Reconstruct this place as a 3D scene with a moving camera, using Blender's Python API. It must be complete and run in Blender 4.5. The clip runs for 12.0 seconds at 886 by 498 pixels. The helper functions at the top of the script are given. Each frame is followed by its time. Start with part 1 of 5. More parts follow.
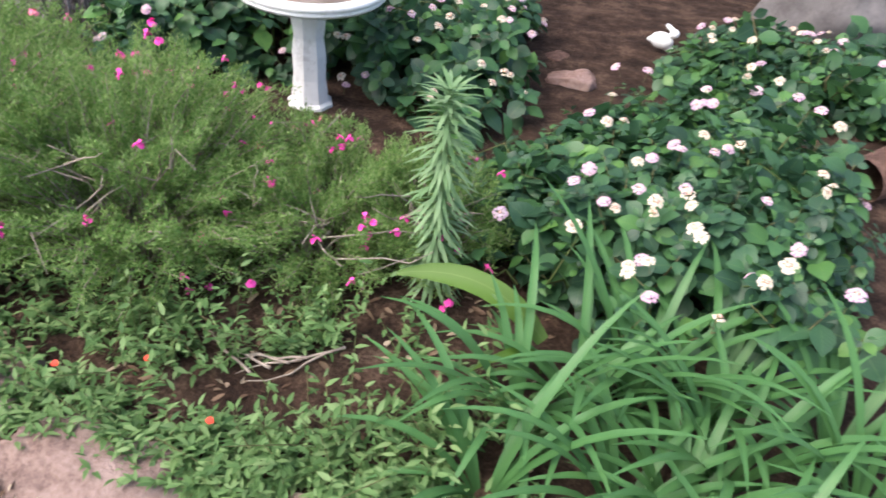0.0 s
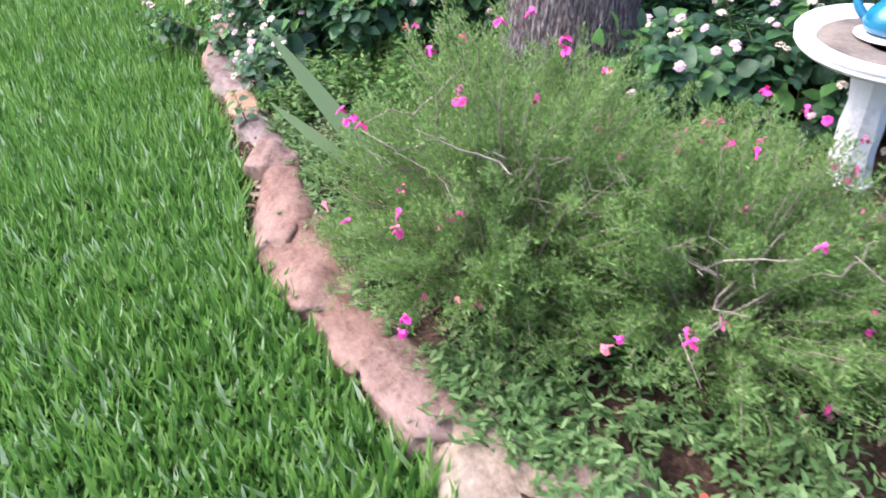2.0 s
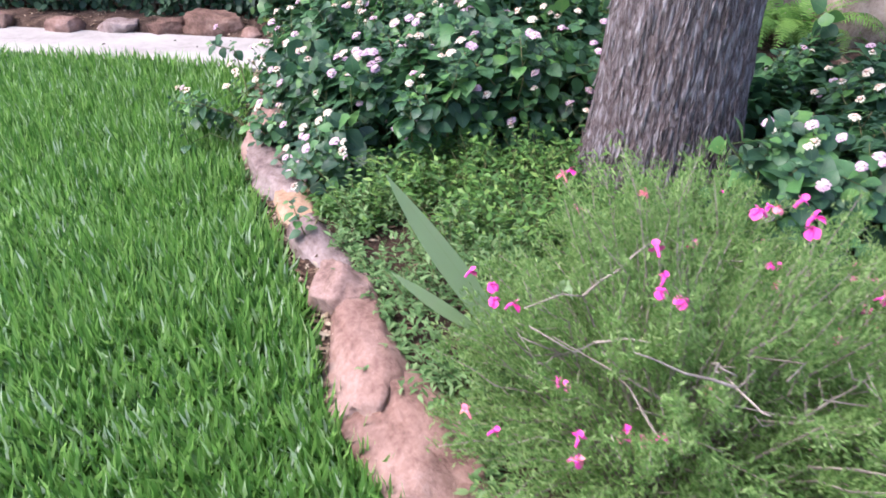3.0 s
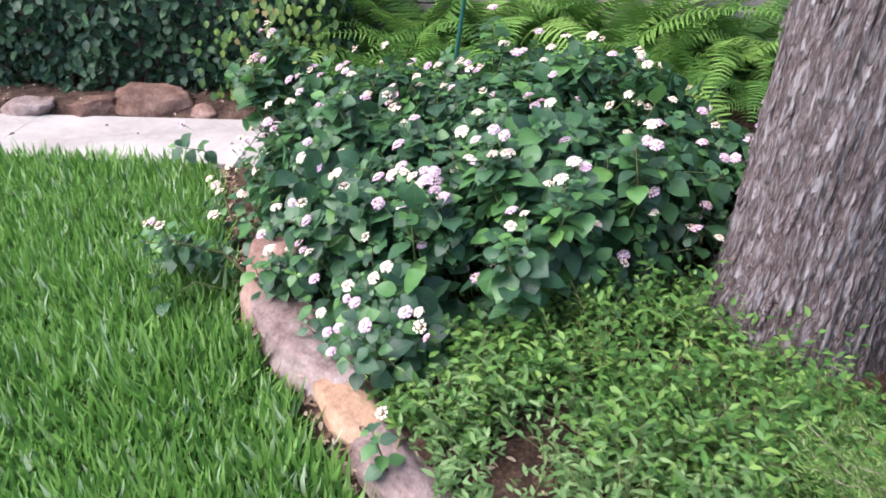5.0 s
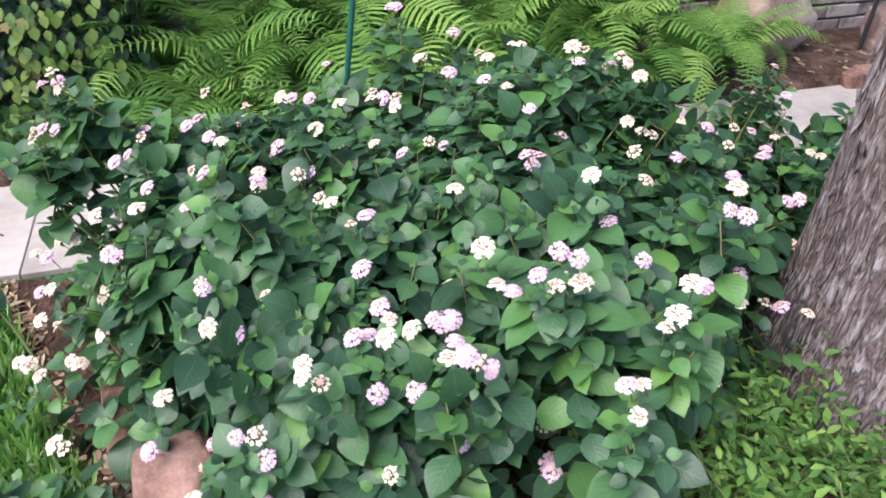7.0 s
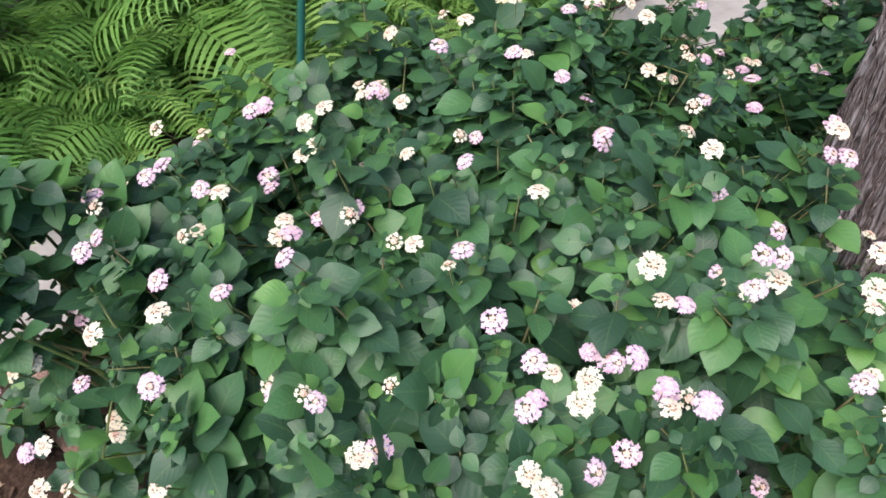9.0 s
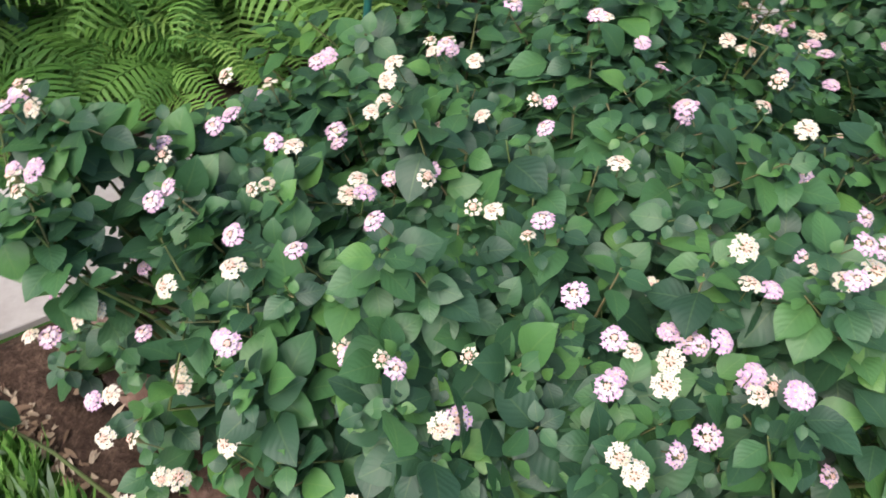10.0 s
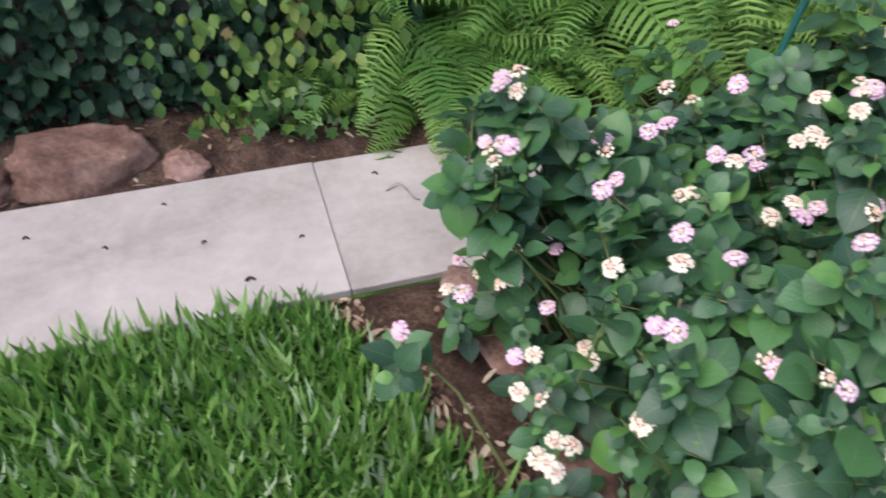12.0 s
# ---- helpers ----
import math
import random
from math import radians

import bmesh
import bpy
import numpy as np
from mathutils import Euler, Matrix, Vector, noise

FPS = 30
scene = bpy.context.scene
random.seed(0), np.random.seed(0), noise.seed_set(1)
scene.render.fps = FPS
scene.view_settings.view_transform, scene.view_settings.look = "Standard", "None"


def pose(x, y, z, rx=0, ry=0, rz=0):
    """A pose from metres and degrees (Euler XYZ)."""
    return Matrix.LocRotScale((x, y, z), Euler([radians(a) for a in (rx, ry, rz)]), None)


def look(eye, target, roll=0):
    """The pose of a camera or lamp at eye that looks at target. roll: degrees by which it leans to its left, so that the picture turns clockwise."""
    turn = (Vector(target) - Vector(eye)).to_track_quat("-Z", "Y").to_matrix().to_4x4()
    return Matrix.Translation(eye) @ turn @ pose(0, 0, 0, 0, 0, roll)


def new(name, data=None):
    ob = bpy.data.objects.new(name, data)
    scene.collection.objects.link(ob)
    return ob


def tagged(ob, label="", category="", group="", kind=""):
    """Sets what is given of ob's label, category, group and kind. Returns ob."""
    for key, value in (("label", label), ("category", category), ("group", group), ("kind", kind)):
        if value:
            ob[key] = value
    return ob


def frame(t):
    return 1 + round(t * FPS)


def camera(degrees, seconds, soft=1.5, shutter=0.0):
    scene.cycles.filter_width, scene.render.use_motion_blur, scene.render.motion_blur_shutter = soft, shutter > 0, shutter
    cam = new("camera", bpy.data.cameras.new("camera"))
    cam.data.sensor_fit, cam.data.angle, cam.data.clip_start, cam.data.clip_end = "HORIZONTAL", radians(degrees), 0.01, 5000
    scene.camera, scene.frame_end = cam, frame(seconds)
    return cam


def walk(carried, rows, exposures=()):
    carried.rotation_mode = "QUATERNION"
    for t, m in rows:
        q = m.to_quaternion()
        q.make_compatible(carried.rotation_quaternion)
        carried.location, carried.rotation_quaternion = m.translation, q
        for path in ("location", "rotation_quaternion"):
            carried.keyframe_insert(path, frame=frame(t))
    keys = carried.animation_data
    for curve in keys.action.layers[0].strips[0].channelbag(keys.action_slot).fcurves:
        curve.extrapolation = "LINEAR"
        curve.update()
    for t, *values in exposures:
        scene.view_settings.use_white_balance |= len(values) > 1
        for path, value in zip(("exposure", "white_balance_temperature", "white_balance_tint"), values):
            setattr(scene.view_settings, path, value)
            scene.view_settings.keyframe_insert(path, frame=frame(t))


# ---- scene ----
PATH = [
    (0, (2.75, 2.911, 1.315), (2.02, 4.361, 0.148), 5.8),
    (0.5, (2.624, 2.924, 1.244), (1.671, 4.241, 0.079), 1.2),
    (1, (2.406, 2.829, 1.217), (1.355, 4.08, 0.063), 0.2),
    (1.5, (2.181, 2.703, 1.297), (1.036, 3.868, 0.142), 0.4),
    (2, (1.947, 2.648, 1.257), (0.634, 3.656, 0.135), -1.1),
    (2.5, (1.639, 2.657, 1.301), (0.302, 3.697, 0.238), -0.1),
    (3, (1.361, 2.69, 1.31), (0.023, 3.758, 0.275), -0.4),
    (3.5, (1.065, 2.699, 1.297), (-0.262, 3.816, 0.302), -1.3),
    (3.7, (0.967, 2.709, 1.294), (-0.359, 3.847, 0.32), -1.4),
    (5.3, (0.135, 2.921, 1.311), (-1.012, 4.239, 0.337), -0.7),
    (5.5, (0.017, 2.95, 1.319), (-1.091, 4.301, 0.346), -2.0),
    (6, (-0.231, 3.057, 1.315), (-1.195, 4.472, 0.282), -1.9),
    (6.5, (-0.449, 3.219, 1.292), (-1.252, 4.694, 0.206), 1.1),
    (7, (-0.665, 3.325, 1.298), (-1.296, 4.863, 0.186), 0.8),
    (7.2, (-0.75, 3.331, 1.301), (-1.308, 4.883, 0.17), -0.5),
    (8.8, (-1.296, 3.5, 1.305), (-1.334, 5.037, 0.027), 1.4),
    (9, (-1.283, 3.509, 1.293), (-1.347, 5.055, 0.026), -0.4),
    (9.5, (-1.35, 3.515, 1.3), (-1.355, 5.013, -0.026), -0.7),
    (10, (-1.4, 3.538, 1.288), (-1.474, 5.003, -0.072), 2.4),
    (10.5, (-1.412, 3.517, 1.269), (-1.746, 4.916, -0.12), 4.2),
    (11, (-1.445, 3.456, 1.256), (-1.876, 4.846, -0.115), 5.1),
    (11.5, (-1.57, 3.392, 1.258), (-2.001, 4.83, -0.064), 4.7),
    (12, (-1.759, 3.347, 1.291), (-2.341, 4.744, -0.017), 0.5),
]
cam = camera(61.6, 12.0, soft=1.65, shutter=0.22)
walk(cam, [(t, look(eye, target, roll)) for t, eye, target, roll in PATH],
     exposures=[(0.0, 1.37, 6550, 13), (0.5, 1.52, 6200, 17), (1.5, 1.69, 6150, 17), (3.5, 1.65, 5950, 21), (5.5, 1.56, 6200, 16), (7.0, 1.45, 6250, 16), (9.0, 1.17, 6400, 12), (10.5, 1.02, 6500, 11), (12.0, 0.92, 6200, 16)])

# ---- sky and light: an overcast evening, everything in open shade ----
world = bpy.data.worlds.new("overcast_sky")
world.use_nodes = True
scene.world = world
wn, wl = world.node_tree.nodes, world.node_tree.links
sky = wn.new("ShaderNodeTexSky")
sky.sky_type = "NISHITA"
sky.sun_disc = False
sky.sun_elevation = radians(54)
sky.sun_rotation = radians(212)
sky.air_density, sky.dust_density = 1.0, 4.0
wl.new(sky.outputs[0], wn["Background"].inputs[0])
wn["Background"].inputs[1].default_value = 0.15
sun_data = bpy.data.lights.new("sun", "SUN")
sun_data.energy, sun_data.angle, sun_data.color = 1.3, radians(60), (1.0, 0.99, 0.96)
sun = new("sun", sun_data)
sun.matrix_world = look((-1.2, -1.9, 3.1), (0, 0, 0))


# ---- materials ----
def material(name, rough=0.6, spec=0.3):
    m = bpy.data.materials.new(name)
    m.use_nodes = True
    p = m.node_tree.nodes["Principled BSDF"]
    p.inputs["Roughness"].default_value = rough
    p.inputs["Specular IOR Level"].default_value = spec
    return m, m.node_tree.nodes, m.node_tree.links, p


def ramp(nodes, stops):
    r = nodes.new("ShaderNodeValToRGB")
    while len(r.color_ramp.elements) < len(stops):
        r.color_ramp.elements.new(0.5)
    for e, (at, c) in zip(r.color_ramp.elements, stops):
        e.position, e.color = at, (*c, 1)
    return r


def noise_node(nodes, links, scale, detail=6, rough=0.6, stretch=None):
    tc = nodes.new("ShaderNodeTexCoord")
    n = nodes.new("ShaderNodeTexNoise")
    n.inputs["Scale"].default_value, n.inputs["Detail"].default_value, n.inputs["Roughness"].default_value = scale, detail, rough
    src = tc.outputs["Object"]
    if stretch:
        mp = nodes.new("ShaderNodeMapping")
        mp.inputs["Scale"].default_value = stretch
        links.new(src, mp.inputs[0])
        src = mp.outputs[0]
    links.new(src, n.inputs["Vector"])
    return n


def add_bump(nodes, links, p, src, strength, distance=0.01):
    b = nodes.new("ShaderNodeBump")
    b.inputs["Strength"].default_value, b.inputs["Distance"].default_value = strength, distance
    links.new(src, b.inputs["Height"])
    links.new(b.outputs[0], p.inputs["Normal"])


def mineral(name, colours, scale, rough=0.9, bump=0.6, distance=0.01, stretch=None, fine=0.5, per_object=0.0):
    """Stone, soil, concrete: blotches at one scale, grain at another."""
    m, n, l, p = material(name, rough, 0.2)
    a = noise_node(n, l, scale, 5, 0.6, stretch)
    b = noise_node(n, l, scale * 9, 6, 0.7, stretch)
    mix = n.new("ShaderNodeMath")
    mix.operation = "MULTIPLY_ADD"
    mix.inputs[1].default_value = fine
    l.new(b.outputs["Fac"], mix.inputs[0])
    l.new(a.outputs["Fac"], mix.inputs[2])
    sub = n.new("ShaderNodeMath")
    sub.operation = "SUBTRACT"
    sub.inputs[1].default_value = fine / 2
    l.new(mix.outputs[0], sub.inputs[0])
    r = ramp(n, colours)
    src = sub.outputs[0]
    if per_object:
        info = n.new("ShaderNodeObjectInfo")
        ad = n.new("ShaderNodeMath")
        ad.operation = "MULTIPLY_ADD"
        ad.inputs[1].default_value = per_object
        l.new(info.outputs["Random"], ad.inputs[0])
        l.new(src, ad.inputs[2])
        s2 = n.new("ShaderNodeMath")
        s2.operation = "SUBTRACT"
        s2.inputs[1].default_value = per_object / 2
        l.new(ad.outputs[0], s2.inputs[0])
        src = s2.outputs[0]
    l.new(src, r.inputs[0])
    l.new(r.outputs[0], p.inputs["Base Color"])
    add_bump(n, l, p, mix.outputs[0], bump, distance)
    return m


def leafy(name, colours, rough=0.5, spec=0.35, vein=0.25, through_light=0.25, single=False, ribs=9.0):
    """Leaves: colour by leaf, pale midrib and side veins along the blade, some light through the blade."""
    m, n, l, p = material(name, rough, spec)
    if single:
        rnd = n.new("ShaderNodeObjectInfo").outputs["Random"]
    else:
        rnd = n.new("ShaderNodeNewGeometry").outputs["Random Per Island"]
    r = ramp(n, colours)
    blot = noise_node(n, l, 14, 3)
    mx = n.new("ShaderNodeMath")
    mx.operation = "MULTIPLY_ADD"
    mx.inputs[1].default_value = 0.35
    l.new(blot.outputs["Fac"], mx.inputs[0])
    l.new(rnd, mx.inputs[2])
    s2 = n.new("ShaderNodeMath")
    s2.operation = "SUBTRACT"
    s2.inputs[1].default_value = 0.175
    l.new(mx.outputs[0], s2.inputs[0])
    l.new(s2.outputs[0], r.inputs[0])
    colour = r.outputs[0]
    if vein:
        uv = n.new("ShaderNodeUVMap")
        sep = n.new("ShaderNodeSeparateXYZ")
        l.new(uv.outputs[0], sep.inputs[0])
        ab = n.new("ShaderNodeMath")
        ab.operation = "ABSOLUTE"
        l.new(sep.outputs[0], ab.inputs[0])
        mid = n.new("ShaderNodeMapRange")
        mid.inputs[1].default_value, mid.inputs[2].default_value = 0.025, 0.07
        mid.inputs[3].default_value, mid.inputs[4].default_value = 1, 0
        l.new(ab.outputs[0], mid.inputs[0])
        side = n.new("ShaderNodeMath")
        side.operation = "MULTIPLY_ADD"
        side.inputs[1].default_value = -0.35
        l.new(ab.outputs[0], side.inputs[0])
        l.new(sep.outputs[1], side.inputs[2])
        tri = n.new("ShaderNodeMath")
        tri.operation = "MULTIPLY"
        tri.inputs[1].default_value = ribs * 6.283
        l.new(side.outputs[0], tri.inputs[0])
        sn = n.new("ShaderNodeMath")
        sn.operation = "SINE"
        l.new(tri.outputs[0], sn.inputs[0])
        ribm = n.new("ShaderNodeMapRange")
        ribm.inputs[1].default_value, ribm.inputs[2].default_value = 0.8, 1.0
        ribm.inputs[4].default_value = 0.16
        l.new(sn.outputs[0], ribm.inputs[0])
        mxv = n.new("ShaderNodeMath")
        mxv.operation = "MAXIMUM"
        l.new(mid.outputs[0], mxv.inputs[0])
        l.new(ribm.outputs[0], mxv.inputs[1])
        fac = n.new("ShaderNodeMath")
        fac.operation = "MULTIPLY"
        fac.inputs[1].default_value = vein
        l.new(mxv.outputs[0], fac.inputs[0])
        mixc = n.new("ShaderNodeMixRGB")
        mixc.inputs[2].default_value = (0.22, 0.32, 0.1, 1)
        l.new(fac.outputs[0], mixc.inputs[0])
        l.new(colour, mixc.inputs[1])
        colour = mixc.outputs[0]
        add_bump(n, l, p, sn.outputs[0], 0.09, 0.002)
    l.new(colour, p.inputs["Base Color"])
    if through_light:
        tr = n.new("ShaderNodeBsdfTranslucent")
        l.new(colour, tr.inputs[0])
        ms = n.new("ShaderNodeMixShader")
        ms.inputs[0].default_value = through_light
        l.new(p.outputs[0], ms.inputs[1])
        l.new(tr.outputs[0], ms.inputs[2])
        l.new(ms.outputs[0], n["Material Output"].inputs[0])
    return m


def bark_material(name):
    """Shaggy bark: long pale plates split by thin dark furrows, with fine fibres along them."""
    m, n, l, p = material(name, 0.92, 0.15)
    plates = noise_node(n, l, 5.0, 3, 0.55, (9.5, 9.5, 2.0))
    fibres = noise_node(n, l, 14, 5, 0.65, (9.5, 9.5, 1.7))
    patches = noise_node(n, l, 3.0, 4, 0.6)
    off = n.new("ShaderNodeMath")
    off.operation = "SUBTRACT"
    off.inputs[1].default_value = 0.5
    l.new(plates.outputs["Fac"], off.inputs[0])
    ridge = n.new("ShaderNodeMath")
    ridge.operation = "ABSOLUTE"
    l.new(off.outputs[0], ridge.inputs[0])
    wide = n.new("ShaderNodeMapRange")
    wide.inputs[2].default_value = 0.16
    l.new(ridge.outputs[0], wide.inputs[0])
    height = n.new("ShaderNodeMath")
    height.operation = "MULTIPLY_ADD"
    height.inputs[1].default_value = 0.9
    l.new(fibres.outputs["Fac"], height.inputs[0])
    l.new(wide.outputs[0], height.inputs[2])
    tone = n.new("ShaderNodeMath")
    tone.operation = "MULTIPLY_ADD"
    tone.inputs[1].default_value = 0.5
    l.new(patches.outputs["Fac"], tone.inputs[0])
    l.new(height.outputs[0], tone.inputs[2])
    scaled = n.new("ShaderNodeMath")
    scaled.operation = "MULTIPLY"
    scaled.inputs[1].default_value = 0.5
    l.new(tone.outputs[0], scaled.inputs[0])
    r = ramp(n, [(0.32, (0.085, 0.062, 0.060)), (0.46, (0.148, 0.120, 0.119)), (0.62, (0.200, 0.172, 0.176)), (0.78, (0.262, 0.236, 0.245)), (0.94, (0.36, 0.34, 0.352))])
    l.new(scaled.outputs[0], r.inputs[0])
    l.new(r.outputs[0], p.inputs["Base Color"])
    add_bump(n, l, p, height.outputs[0], 0.9, 0.014)
    return m


SOIL = mineral("dark_soil", [(0.3, (0.018, 0.010, 0.007)), (0.5, (0.055, 0.032, 0.022)), (0.62, (0.10, 0.062, 0.043)), (0.75, (0.17, 0.11, 0.08))], 9, 0.95, 1.0, 0.02, fine=0.8)
MULCH_BED = mineral("mulched_soil", [(0.3, (0.035, 0.021, 0.016)), (0.5, (0.085, 0.052, 0.038)), (0.65, (0.15, 0.098, 0.072)), (0.8, (0.24, 0.17, 0.13))], 11, 0.95, 1.0, 0.02, fine=0.8)
TURF = mineral("turf_thatch", [(0.3, (0.016, 0.044, 0.007)), (0.5, (0.034, 0.085, 0.013)), (0.7, (0.062, 0.130, 0.022))], 16, 0.95, 0.8, 0.02)
CONCRETE = mineral("pale_concrete", [(0.3, (0.255, 0.231, 0.214)), (0.5, (0.338, 0.313, 0.294)), (0.7, (0.400, 0.373, 0.352))], 2.2, 0.85, 0.25, 0.003, fine=0.45)
ROCK_RED = mineral("red_sandstone", [(0.3, (0.106, 0.058, 0.044)), (0.46, (0.202, 0.119, 0.095)), (0.6, (0.273, 0.172, 0.141)), (0.75, (0.334, 0.233, 0.198))], 7, 0.94, 1.0, 0.010, fine=0.55, per_object=0.15)
ROCK_OCHRE = mineral("ochre_sandstone", [(0.3, (0.18, 0.105, 0.066)), (0.46, (0.31, 0.19, 0.120)), (0.6, (0.39, 0.255, 0.170)), (0.75, (0.45, 0.32, 0.23))], 7, 0.94, 0.9, 0.012, fine=0.55, per_object=0.1)
ROCK_BROWN = mineral("brown_fieldstone", [(0.3, (0.080, 0.046, 0.036)), (0.46, (0.150, 0.088, 0.068)), (0.6, (0.215, 0.134, 0.105)), (0.75, (0.28, 0.19, 0.152))], 7, 0.94, 1.0, 0.010, fine=0.55, per_object=0.15)
ROCK_PINK = mineral("pink_sandstone", [(0.3, (0.139, 0.086, 0.070)), (0.46, (0.246, 0.160, 0.135)), (0.6, (0.312, 0.217, 0.189)), (0.75, (0.369, 0.279, 0.246))], 8, 0.94, 1.0, 0.010, fine=0.55, per_object=0.15)
ROCK_ROSE = mineral("rose_sandstone", [(0.3, (0.128, 0.084, 0.072)), (0.46, (0.240, 0.168, 0.146)), (0.6, (0.304, 0.224, 0.200)), (0.75, (0.368, 0.296, 0.264))], 8, 0.94, 1.0, 0.010, fine=0.55, per_object=0.1)
ROCK_SLATE = mineral("dull_grey_slab", [(0.3, (0.11, 0.10, 0.098)), (0.5, (0.16, 0.148, 0.146)), (0.7, (0.21, 0.195, 0.19))], 5, 0.9, 0.4, 0.006)
ROCK_PALE = mineral("cream_limestone", [(0.3, (0.151, 0.109, 0.080)), (0.46, (0.277, 0.214, 0.164)), (0.6, (0.361, 0.290, 0.231)), (0.75, (0.420, 0.353, 0.290))], 6, 0.92, 0.9, 0.012, fine=0.55, per_object=0.1)
ROCK_GREY = mineral("grey_mauve_stone", [(0.3, (0.12, 0.082, 0.074)), (0.46, (0.21, 0.155, 0.142)), (0.6, (0.28, 0.22, 0.205)), (0.75, (0.34, 0.28, 0.265))], 8, 0.94, 1.0, 0.010, fine=0.55, per_object=0.12)
BRICK = mineral("weathered_grey_brick", [(0.3, (0.13, 0.105, 0.095)), (0.5, (0.23, 0.195, 0.18)), (0.7, (0.34, 0.30, 0.28))], 9, 0.9, 0.5, 0.006, per_object=0.3)
MORTAR = mineral("mortar", [(0.3, (0.22, 0.2, 0.19)), (0.7, (0.38, 0.36, 0.34))], 14, 0.95, 0.5, 0.004)
BARK = bark_material("fibrous_grey_bark")
WHITE_PAINT = mineral("weathered_white_paint", [(0.25, (0.52, 0.51, 0.50)), (0.42, (0.74, 0.74, 0.74)), (0.7, (0.82, 0.82, 0.82))], 6, 0.6, 0.25, 0.003)
SILT = mineral("silted_water_bed", [(0.3, (0.10, 0.08, 0.065)), (0.5, (0.19, 0.155, 0.13)), (0.7, (0.28, 0.235, 0.2))], 8, 0.5, 0.4, 0.004)
TWIG = mineral("grey_twig_bark", [(0.3, (0.15, 0.118, 0.098)), (0.7, (0.37, 0.32, 0.27))], 30, 0.9, 0.4, 0.003)

LANTANA = [(0.0, (0.025, 0.068, 0.038)), (0.4, (0.042, 0.111, 0.054)), (0.75, (0.063, 0.164, 0.058)), (0.95, (0.088, 0.215, 0.059)), (1.0, (0.118, 0.260, 0.063))]
LEAF_LANTANA = leafy("lantana_leaf", LANTANA, 0.42, 0.45, 0.15, 0.32, ribs=7.0)
LEAF_LANTANA_ONE = leafy("lantana_leaf_single", LANTANA, 0.42, 0.45, 0.15, 0.32, single=True, ribs=7.0)
STEM_GREEN = leafy("green_stem", [(0, (0.07, 0.11, 0.03)), (1, (0.14, 0.12, 0.06))], 0.7, 0.2, 0, 0)
GRASS = leafy("turf_blade", [(0.0, (0.050, 0.145, 0.027)), (0.3, (0.112, 0.260, 0.049)), (0.6, (0.175, 0.351, 0.074)), (0.88, (0.254, 0.435, 0.121)), (1.0, (0.485, 0.601, 0.427))], 0.4, 0.5, 0, 0.45)
FERN = leafy("fern_frond", [(0.0, (0.069, 0.172, 0.034)), (0.5, (0.149, 0.305, 0.063)), (1.0, (0.259, 0.425, 0.103))], 0.55, 0.3, 0, 0.4, single=True)
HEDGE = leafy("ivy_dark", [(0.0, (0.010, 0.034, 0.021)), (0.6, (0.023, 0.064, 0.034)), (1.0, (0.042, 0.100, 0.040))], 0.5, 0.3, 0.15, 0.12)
HEDGE_MID_ONE = leafy("single_ivy_green", [(0.0, (0.03, 0.085, 0.02)), (0.7, (0.06, 0.15, 0.03)), (1.0, (0.12, 0.22, 0.04))], 0.45, 0.4, 0.2, 0.2, single=True)
IVY_LIME_ONE = leafy("ivy_lime", [(0.0, (0.040, 0.105, 0.022)), (0.6, (0.105, 0.200, 0.034)), (1.0, (0.19, 0.262, 0.055))], 0.5, 0.35, 0.2, 0.3, single=True)
IVY_TAN_ONE = leafy("single_ivy_withered", [(0.0, (0.15, 0.12, 0.05)), (1.0, (0.28, 0.23, 0.10))], 0.7, 0.2, 0.2, 0.2, single=True)
COVER = leafy("ground_cover_leaf", [(0.0, (0.034, 0.094, 0.020)), (0.4, (0.072, 0.178, 0.034)), (0.75, (0.118, 0.250, 0.050)), (1.0, (0.215, 0.345, 0.080))], 0.5, 0.35, 0.15, 0.35)
SAGE = leafy("sage_leaf", [(0.0, (0.112, 0.214, 0.056)), (0.5, (0.197, 0.330, 0.095)), (1.0, (0.316, 0.442, 0.172))], 0.65, 0.2, 0, 0.5)
WEED = leafy("weed_leaf", [(0.0, (0.064, 0.138, 0.044)), (0.5, (0.129, 0.237, 0.078)), (1.0, (0.221, 0.331, 0.138))], 0.6, 0.25, 0, 0.35)
HORSEWEED = leafy("horseweed_leaf", [(0.0, (0.10, 0.22, 0.07)), (1.0, (0.18, 0.34, 0.13))], 0.55, 0.3, 0, 0.3)
STRAP = leafy("strap_leaf", [(0.0, (0.040, 0.120, 0.040)), (0.6, (0.072, 0.190, 0.058)), (1.0, (0.125, 0.265, 0.068))], 0.45, 0.4, 0.2, 0.25, ribs=0.0)
SWORD = leafy("sword_leaf", [(0.0, (0.24, 0.36, 0.18)), (1.0, (0.33, 0.45, 0.26))], 0.5, 0.35, 0.15, 0.4, ribs=0.0)
LIME_BLADE = leafy("lime_blade", [(0.0, (0.060, 0.145, 0.018)), (1.0, (0.100, 0.190, 0.027))], 0.5, 0.35, 0.2, 0.3, ribs=0.0)
LITTER = leafy("dry_litter", [(0.0, (0.10, 0.06, 0.04)), (0.5, (0.22, 0.15, 0.10)), (1.0, (0.42, 0.34, 0.25))], 0.85, 0.15, 0, 0.05)


